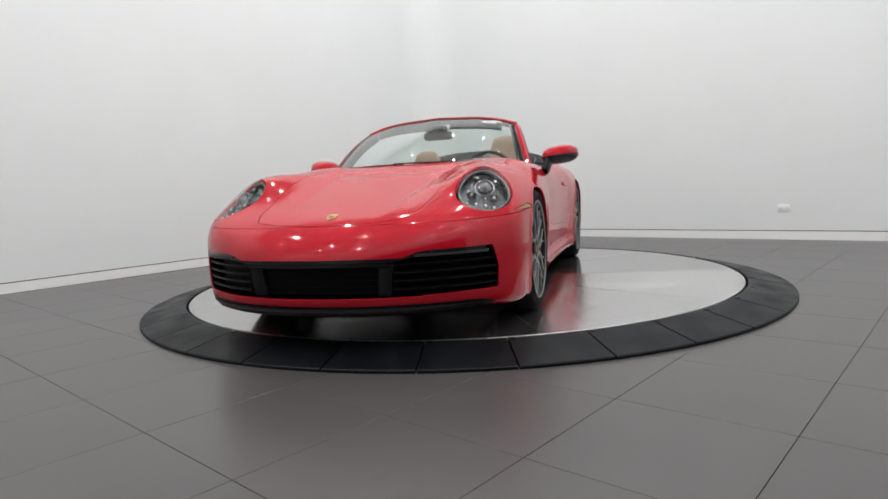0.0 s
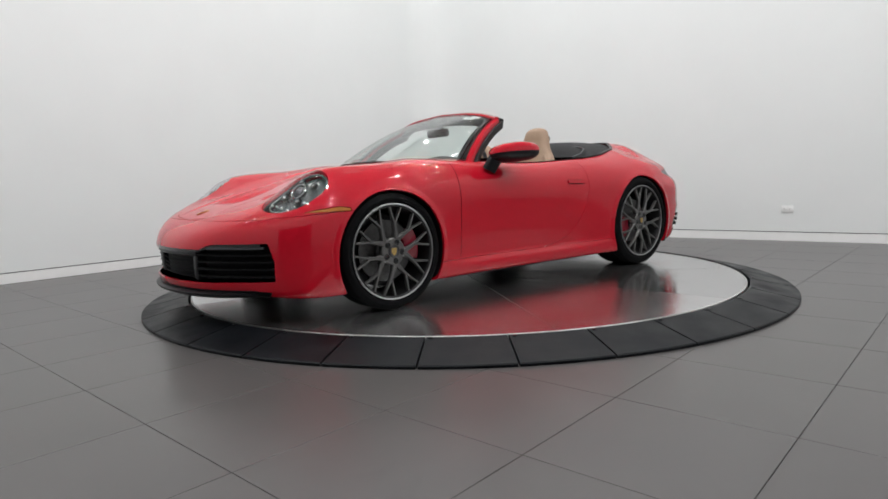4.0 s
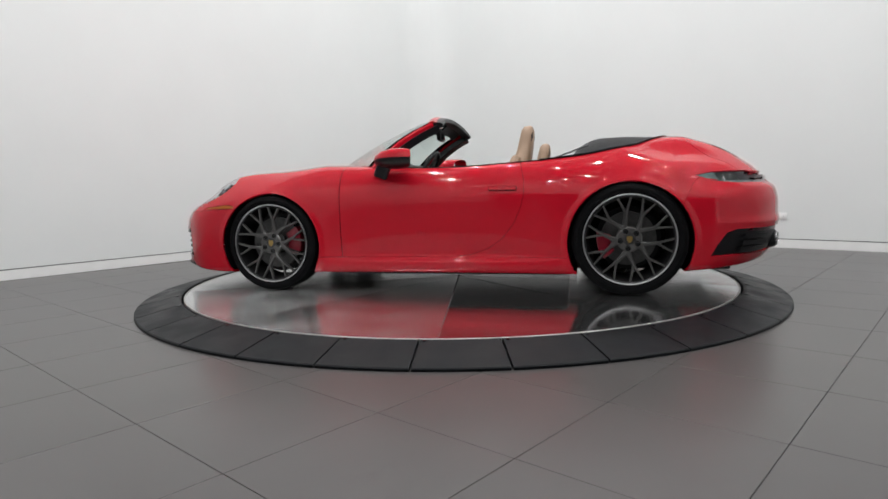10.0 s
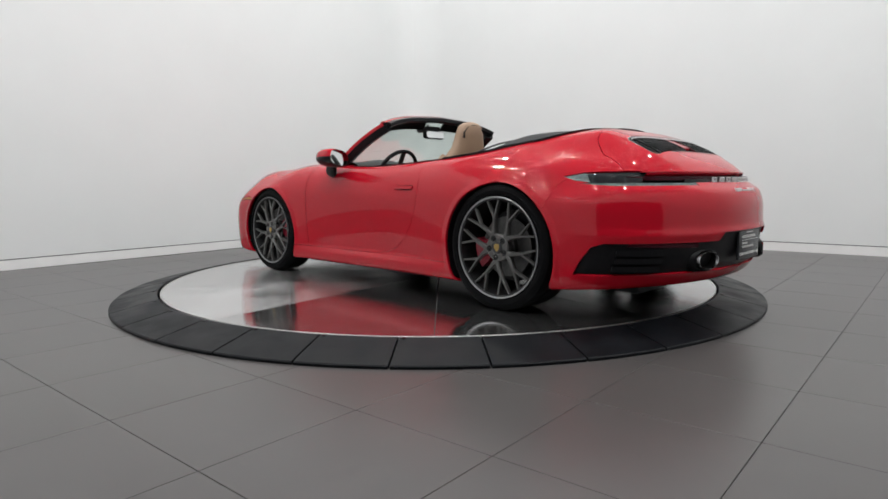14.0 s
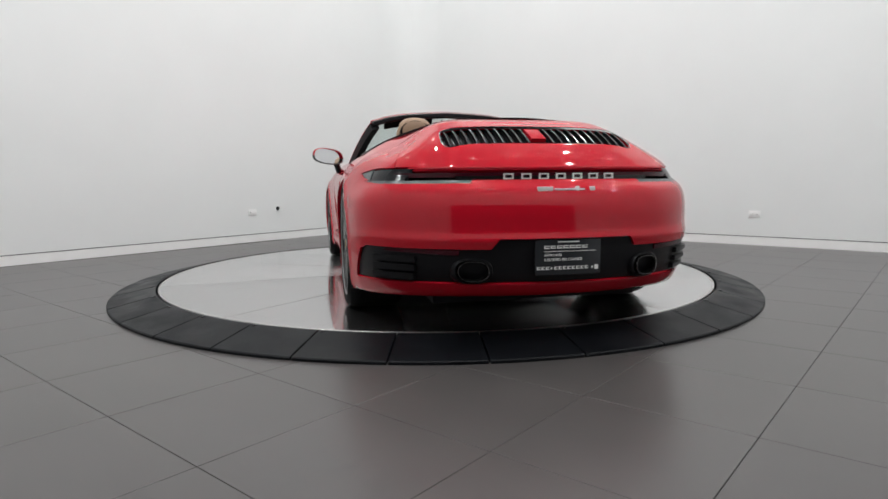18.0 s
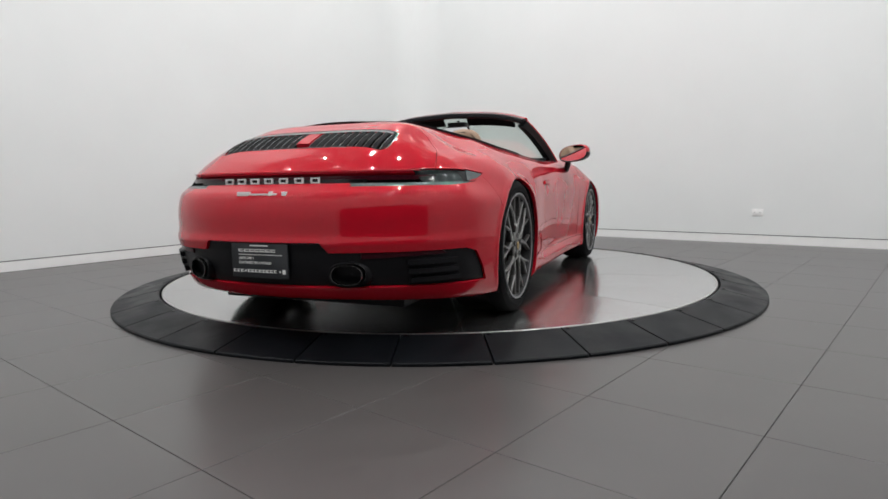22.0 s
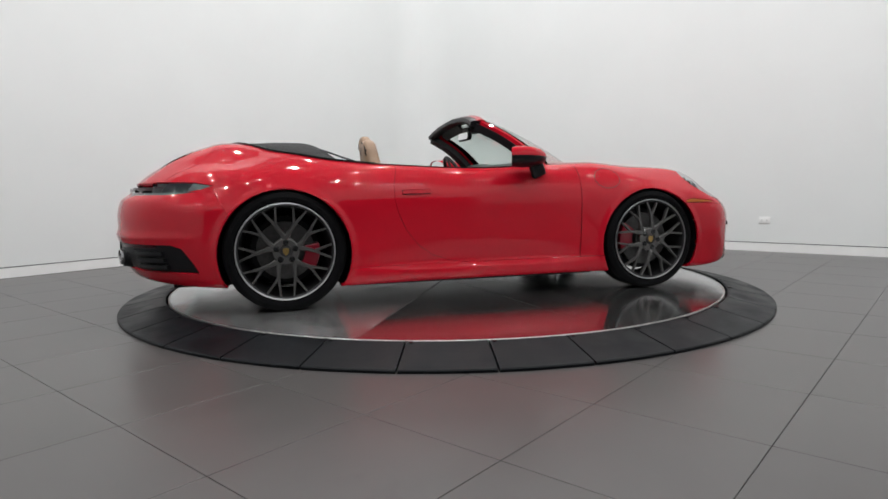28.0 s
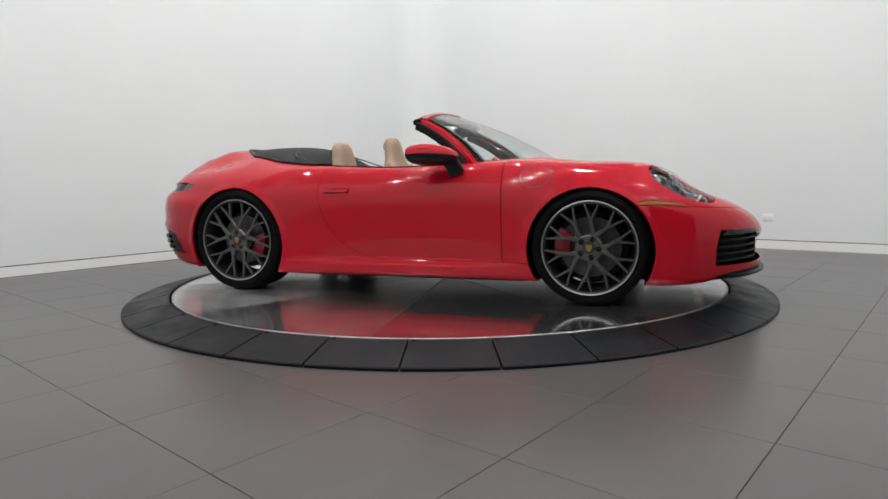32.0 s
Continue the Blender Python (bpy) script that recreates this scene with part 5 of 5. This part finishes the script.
# ---- lamps, grilles, badges and plate ----
for sd, sgn in (("left", 1), ("right", -1)):
    bowl = panel_mesh("headlight", BOWL, sd, M_SMOKE, car, "clear oval headlight with four small lamps")
    ln_ = panel_mesh("lens", LENS, sd, M_CLEAR, bowl, "clear lens")
    ln_.visible_shadow = False

    def lamp_at(u, v, depth):
        p = HL + hu * u + hv * v
        lo, hi = -0.15, 0.15
        for _ in range(24):
            m = (lo + hi) / 2
            q = p + hn * m
            if skin(np.array([q.x]), np.array([q.y]), np.array([q.z]))[0] < 0:
                lo = m
            else:
                hi = m
        p = p + hn * (lo - depth)
        return Vector((p.x, p.y * sgn, p.z))

    n_ = Vector((hn.x, hn.y * sgn, hn.z))
    rot_ = n_.to_track_quat("Z", "Y").to_matrix().to_4x4()
    at0 = Matrix.Translation(lamp_at(-0.012, 0.0, 0.022)) @ rot_
    part("projector", lathe([(0.0001, 0.008), (0.014, 0.006), (0.024, -0.002), (0.030, -0.004), (0.034, -0.012), (0.034, -0.03)], 28, "Z"), M_DARKMET, bowl, "round projector lens", at=at0)
    part("projector_ring", lathe([(0.044, -0.004), (0.047, -0.001), (0.050, -0.004), (0.047, -0.008)], 32, "Z", closed=True), M_CHROME, bowl, "thin bright lamp ring", at=at0)
    for u, v in ((-0.080, -0.046), (-0.080, 0.046), (0.050, -0.056), (0.050, 0.056)):
        m_ = Matrix.Translation(lamp_at(u, v, 0.027)) @ rot_
        part("led_housing", prism(rounded([(-0.022, -0.016), (0.022, -0.016), (0.022, 0.016), (-0.022, 0.016)], 0.35, 3), -0.012, 0.002, "Z", 0.002), M_GLOSSB, bowl, "black lamp housing", at=m_)
        part("led_lamp", lathe([(0.0001, 0.007), (0.007, 0.005), (0.010, 0.0), (0.0105, -0.006)], 16, "Z"), M_CHROME, bowl, at=m_)
    for v in (-0.066, -0.022, 0.022, 0.066):
        part("led_point", lathe([(0.0001, 0.004), (0.0045, 0.003), (0.006, -0.001), (0.006, -0.008)], 12, "Z"), M_SILVER, bowl, at=Matrix.Translation(lamp_at(0.126, v, 0.024)) @ rot_)
    pts = [lamp_at(0.168 * math.cos(a), 0.124 * math.sin(a), 0.030) for a in np.linspace(0, 2 * math.pi, 36, endpoint=False)]
    part("inner_bezel", sweep(pts, circle(0.006, 6), up=n_, closed=True), M_DARKMET, bowl)

# nose: intake slats, separators, lamp strips


def nose_path(z, y0, y1, back, n=12):
    return [Vector((skin_front(abs(y), z) - back, y, z)) for y in np.linspace(y0, y1, n)]


for sgn in (1, -1):
    for z in (0.266, 0.304, 0.342, 0.380):
        part("intake_slat", sweep(nose_path(z, sgn * 0.37, sgn * 0.785, 0.034), [(-0.012, -0.006), (-0.012, 0.006), (0.016, 0.002), (0.016, -0.004)]), M_SLAT, car)
    part("intake_divider", sweep([Vector((skin_front(0.33, z) - 0.056, sgn * (0.325 + (z - 0.26) * 0.12), z)) for z in np.linspace(0.236, 0.42, 6)], [(-0.034, -0.03), (-0.034, 0.016), (-0.028, 0.02), (0.028, 0.02), (0.034, 0.016), (0.034, -0.03)], up=(1, 0, 0)), M_BLACK, car, "black intake divider")
    part("lamp_strip", sweep(nose_path(0.418, sgn * 0.47, sgn * 0.765, 0.008), [(-0.010, -0.008), (-0.012, 0.007), (0.006, 0.007), (0.008, -0.006)]), M_SMOKE, car, "slim smoked front lamp strip")
def brow_z(y):
    return 0.4 + 0.03 / (1 + math.exp(-(abs(y) - 0.45) / 0.025))


part("intake_brow", sweep([Vector((skin_front(abs(y), brow_z(y)) - 0.016, y, brow_z(y))) for y in np.linspace(-0.75, 0.75, 61)], [(-0.016, -0.012), (-0.016, 0.010), (0.014, 0.010), (0.014, -0.006)]), M_GLOSSB, car, "gloss black intake brow")
for z in (0.252, 0.279, 0.306, 0.333, 0.360, 0.387):
    part("intake_bar", sweep(nose_path(z, -0.31, 0.31, 0.056, 15), [(-0.005, -0.002), (-0.005, 0.002), (0.005, 0.002), (0.005, -0.002)]), M_MESH, car)
part("intake_band", sweep(nose_path(0.385, -0.37, 0.37, 0.028, 21), [(-0.012, -0.015), (-0.012, 0.012), (0.010, 0.012), (0.014, -0.010), (0.008, -0.015)]), M_BLACK, car, "smooth black band under the brow")
lip = [Vector((skin_front(abs(y), 0.195) + 0.004 - 0.035 * (abs(y) / 0.7) ** 6, y, 0.166 + 0.006 * (abs(y) / 0.72) ** 4)) for y in np.linspace(-0.70, 0.70, 41)]
part("splitter", sweep(lip, [(-0.10, -0.018), (-0.10, 0.012), (0.0, 0.018), (0.022, 0.008), (0.020, -0.004), (-0.01, -0.018)]), M_BLACK, car, "black front splitter")

# gold badge on the front lid
bx = skin_front(0.0, 0.594)
b = prism(rounded([(-0.026, 0.034), (0.026, 0.034), (0.026, -0.006), (0.0, -0.040), (-0.026, -0.006)], 0.22, 3), -0.001, 0.004, "Z")
nb = Vector(skin_normal(np.array([[bx, 0.0, 0.594]]))[0])
up_ = (Vector((0, 0, 1)) - nb * nb.z).normalized()
side_ = up_.cross(nb)
fm = Matrix((side_, up_, nb)).transposed().to_4x4()
bd = part("badge", b, M_GOLD, car, "small gold shield badge", at=Matrix.Translation((bx, 0, 0.594)) @ fm)
part("badge_field", prism(rounded([(-0.010, 0.010), (0.010, 0.010), (0.010, -0.004), (0.0, -0.014), (-0.010, -0.004)], 0.2, 2), 0.0042, 0.0052, "Z"), M_REDLENS, bd)

# engine lid louvres
for sgn in (1, -1):
    for k in range(10):
        y = 0.062 + 0.0425 * k
        x0, x1 = -1.774 - 0.006 * (k / 9) ** 3, -1.945 + 0.006 * (k / 9) ** 2
        pts = [Vector((x, sgn * y, skin_top(x, y) - 0.006)) for x in np.linspace(x0, x1, 6)]
        part("louvre", sweep(pts, [(-0.016, -0.014), (-0.016, -0.006), (0.003, 0.002), (0.003, -0.022)]), M_LOUVRE, lid_bed)
        part("louvre_edge", sweep([p + Vector((0, 0, 0.003)) for p in pts], [(0.0002, -0.004), (0.0002, 0.0015), (0.0036, 0.0015), (0.0036, -0.004)]), M_DARKCHROME, lid_bed)
pts = [Vector((x, 0, skin_top(x, 0) - 0.008)) for x in np.linspace(-1.790, -1.905, 6)]
part("brake_lamp", sweep(pts, [(-0.040, -0.02), (-0.036, 0.003), (0.036, 0.003), (0.040, -0.02)]), M_RED, lid_bed, "red middle brake lamp")

rim_ = [(-1.767, 0.0), (-1.767, 0.20), (-1.767, 0.40), (-1.772, 0.440), (-1.787, 0.464), (-1.84, 0.475), (-1.90, 0.479), (-1.932, 0.470), (-1.946, 0.448), (-1.952, 0.25), (-1.954, 0.0)]
rim_ = [Vector((x, y, skin_top(x, y) + 0.0005)) for x, y in rim_]
rim_ = rim_ + [Vector((v.x, -v.y, v.z)) for v in rim_[-2:0:-1]]
part("grille_rim", sweep(rim_, [(-0.0030, -0.006), (-0.0030, 0.0015), (0.0030, 0.0015), (0.0030, -0.006)], up=(0, 0, 1), closed=True), M_DARKCHROME, lid_bed, "thin dark chrome rim")
strip_ = [Vector((-1.778, y, skin_top(-1.778, abs(y)) - 0.001)) for y in np.linspace(-0.44, 0.44, 31)]
part("grille_sill", sweep(strip_, [(-0.010, -0.006), (-0.010, 0.0015), (0.010, 0.0015), (0.010, -0.006)], up=(0, 0, 1)), M_CHROME, lid_bed, "bright strip along the grille's upper edge")

# lip over the light bar
path = [Vector((skin_front(abs(y), 0.766, -1) + 0.006, y, 0.766)) for y in np.linspace(-0.64, 0.64, 41)]
part("tail_lip", sweep(path, [(-0.016, -0.003), (-0.014, 0.003), (0.010, 0.004), (0.010, -0.003)]), M_RED, car, "red lip over the light bar")
path = [Vector((skin_front(abs(y), 0.722, -1) + 0.010, y, 0.722)) for y in np.linspace(-0.46, 0.46, 31)]
bar_ = [Vector((skin_front(abs(y), 0.722, -1) + 0.012 + 0.03 * (abs(y) / 0.7) ** 4, y, 0.733)) for y in np.linspace(-0.70, 0.70, 41)]
part("light_bar", sweep(bar_, [(-0.008, -0.010), (-0.008, 0.010), (0.010, 0.010), (0.010, -0.010)]), M_REDLENS, car, "dark red rear light bar")
part("bar_shelf", sweep(path, [(-0.008, -0.010), (-0.008, 0.006), (0.012, 0.006), (0.012, -0.010)]), M_GLOSSB, car, "gloss black strip under the light bar")

# raised silver marks on the light bar: plain frames, no letters
for k in range(7):
    y = 0.238 - 0.0793 * k
    x = skin_front(abs(y), 0.724, -1) - 0.006
    fr2 = bmesh.new()
    w, h, t_ = 0.022, 0.0125, 0.0055
    for a0, a1, b0, b1 in ((-w, w, h - t_, h), (-w, w, -h, -h + t_), (-w, -w + t_, -h + t_, h - t_), (w - t_, w, -h + t_, h - t_)):
        box(-0.004, 0.006, a0, a1, b0, b1, bm=fr2)
    part("silver_mark", fr2, M_SILVER, car, "plain raised silver mark", at=Matrix.Translation((x, y, 0.726)))
for y0, y1, z0, z1 in ((0.131, 0.062, 0.661, 0.680), (0.055, -0.085, 0.664, 0.672), (-0.045, -0.060, 0.661, 0.681), (-0.112, -0.135, 0.661, 0.679)):
    x = skin_front(abs((y0 + y1) / 2), 0.67, -1)
    part("silver_bar", box(x - 0.006, x + 0.01, y1, y0, z0, z1, 0.0015), M_SILVER, car, "plain silver bar on the tail")

# exhaust tips, raked with the tail
def oval_ring(bm, sgn, stages, power):
    rows_ = []
    for dx, k_ in stages:
        ring_ = []
        for a in np.linspace(0, 2 * math.pi, 36, endpoint=False):
            u = math.copysign(abs(math.cos(a)) ** power, math.cos(a)) * 0.066 * k_
            ring_.append(bm.verts.new((-2.208 + dx + 0.36 * u, sgn * (0.412 + u), 0.318 + math.copysign(abs(math.sin(a)) ** power, math.sin(a)) * 0.045 * k_)))
        rows_.append(ring_)
    for p, q in zip(rows_, rows_[1:]):
        for k in range(36):
            bm.faces.new((p[k], p[(k + 1) % 36], q[(k + 1) % 36], q[k]))
    return rows_


for sgn in (1, -1):
    e = bmesh.new()
    oval_ring(e, sgn, ((0.05, 0.90), (0.0, 0.925), (-0.005, 0.94), (-0.005, 0.972), (0.0, 0.99), (0.12, 1.0)), 0.85)
    tip = part("exhaust_tip", e, M_DARKCHROME, car, "oval chrome exhaust tip")
    e = bmesh.new()
    rows_ = oval_ring(e, sgn, ((0.004, 0.92), (0.075, 0.89)), 0.85)
    e.faces.new(rows_[-1])
    # shallow closed bore, coloured black for the shade of a deeper pipe
    part("pipe_bore", e, M_BORE, tip, "pipe bore coloured black in place of shade")
    e = bmesh.new()
    oval_ring(e, sgn, ((0.10, 1.42), (0.035, 1.34), (0.010, 1.22), (0.004, 1.12), (0.012, 1.05), (0.06, 1.03)), 0.8)
    part("exhaust_collar", e, M_BLACK, tip, "black exhaust surround")
    e = bmesh.new()
    oval_ring(e, sgn, ((-0.003, 0.945), (-0.0075, 0.950), (-0.0075, 0.968), (-0.003, 0.975)), 0.85)
    part("tip_edge", e, M_CHROME, tip, "thin bright rolled edge")
    # outlet fins beside the tips
    for z in (0.285, 0.325, 0.365):
        pts = [Vector((skin_front(y, z, -1) + 0.006, sgn * y, z)) for y in np.linspace(0.64, 0.80, 8)]
        part("outlet_fin", sweep(pts, [(-0.012, -0.014), (-0.016, 0.014), (0.012, 0.010), (0.012, -0.010)]), M_BLACK, apron)

# dealer plate: black with white print
px = skin_front(0.0, 0.37, -1) + 0.004
plate = part("plate", prism(rounded([(-0.1535, 0.298), (0.1535, 0.298), (0.1535, 0.451), (-0.1535, 0.451)], 0.06, 3), px - 0.008, px + 0.004, "X", 0.0015), M_PLATE, car, "black dealer plate with white print")


def print_bar(y0, y1, z0, z1):
    part("print_bar", box(px - 0.0105, px - 0.0085, y0, y1, z0, z1), M_WHITE, plate)


for k in range(7):
    y = 0.112 - 0.0295 * k
    print_bar(y - 0.024, y, 0.414, 0.418)
    print_bar(y - 0.024, y, 0.4235, 0.4265)
    print_bar(y - 0.004, y, 0.418, 0.4235)
print_bar(-0.125, 0.112, 0.4005, 0.4025)
for y0, n_ in ((0.145, 3), (0.066, 8)):
    for k in range(n_):
        print_bar(y0 - 0.0205 * k - 0.0155, y0 - 0.0205 * k, 0.3225, 0.3255)
        print_bar(y0 - 0.0205 * k - 0.0155, y0 - 0.0205 * k, 0.3325, 0.3350)
        print_bar(y0 - 0.0205 * k - 0.006, y0 - 0.0205 * k - 0.001, 0.3255, 0.3325)
print_bar(0.074, 0.082, 0.325, 0.332)
print_bar(-0.116, -0.108, 0.325, 0.332)
print_bar(-0.140, -0.124, 0.318, 0.338)
print_bar(-0.05, 0.05, 0.440, 0.445)


def writing(text, y, z, size):
    cu = bpy.data.curves.new("writing", "FONT")
    cu.body, cu.size, cu.extrude = text, size, 0.0006
    ob = bpy.data.objects.new("writing", cu)
    scene.collection.objects.link(ob)
    bpy.context.view_layer.update()
    me = bpy.data.meshes.new_from_object(ob.evaluated_get(bpy.context.evaluated_depsgraph_get()))
    bpy.data.objects.remove(ob)
    me.materials.append(M_WHITE)
    o = new("writing", me)
    o.parent = plate
    o.matrix_basis = Matrix.Translation((px - 0.0092, y, z)) @ Matrix(((0, 0, -1, 0), (-1, 0, 0, 0), (0, 1, 0, 0), (0, 0, 0, 1)))


writing("APPROVED", 0.112, 0.380, 0.0165)
writing("CERTIFIED PRE-OWNED", 0.112, 0.360, 0.0165)

# fuel flap outline on the one front fender
pts = []
for a in np.linspace(0, 2 * math.pi, 40, endpoint=False):
    x, z = 0.905 + 0.092 * math.cos(a), 0.762 + 0.066 * math.sin(a)
    pts.append(Vector((x, -skin_side(x, z) + 0.0005, z)))
part("fuel_flap_joint", sweep(pts, circle(0.0022, 6), up=(0, 1, 0), closed=True), M_GAP, car, "round fuel flap joint")

# ---- wall sockets ----


def socket(a, b, z, side):
    d = AX_R if side == "right" else AX_L
    n_ = AX_L if side == "right" else AX_R
    o = empty("wall_socket", "white double wall socket on the white wall", "socket", group="wall sockets")
    part("cover_plate", box(-0.06, 0.06, 0, 0.008, -0.038, 0.038, 0.003), M_TRIM, o)
    for s_ in (-0.028, 0.028):
        part("outlet", box(s_ - 0.017, s_ + 0.017, 0.008, 0.0105, -0.016, 0.016, 0.001), M_TRIM, o)
        for q in (-0.006, 0.006):
            part("slot", box(s_ + q - 0.0012, s_ + q + 0.0012, 0.0105, 0.0112, -0.006, 0.006), M_GAP, o)
    ang = math.atan2(n_.y, n_.x) - math.pi / 2
    o.matrix_basis = Matrix.Translation(room(a, b, z)) @ Matrix.Rotation(ang, 4, "Z")


socket(0, 5.207, 0.359, "right")
socket(3.113, 0, 0.383, "left")
cp = empty("cable_outlet", "small dark cable stub on the white wall", "cable")
part("grommet", lathe([(0.0001, 0.012), (0.018, 0.012), (0.024, 0.004), (0.026, 0.0)], 20), M_BLACK, cp)
part("stub", sweep([Vector((0, 0.01, 0)), Vector((0.01, 0.04, 0.005)), Vector((0.03, 0.05, 0.0))], circle(0.008, 8), up=(0, 0, 1)), M_BLACK, cp)
cp.matrix_basis = Matrix.Translation(room(2.721, 0, 0.417)) @ Matrix.Rotation(math.atan2(AX_R.y, AX_R.x) - math.pi / 2, 4, "Z")


def motions():
    """The turntable and the car on it turn together."""
    spin = [(r[0], pose(0, 0, 0, 0, 0, r[4])) for r in PATH]
    walk(table, spin)
    walk(car, [(t, m @ pose(CAR_X, CAR_Y, DISC_Z + 0.003)) for t, m in spin])


motions()
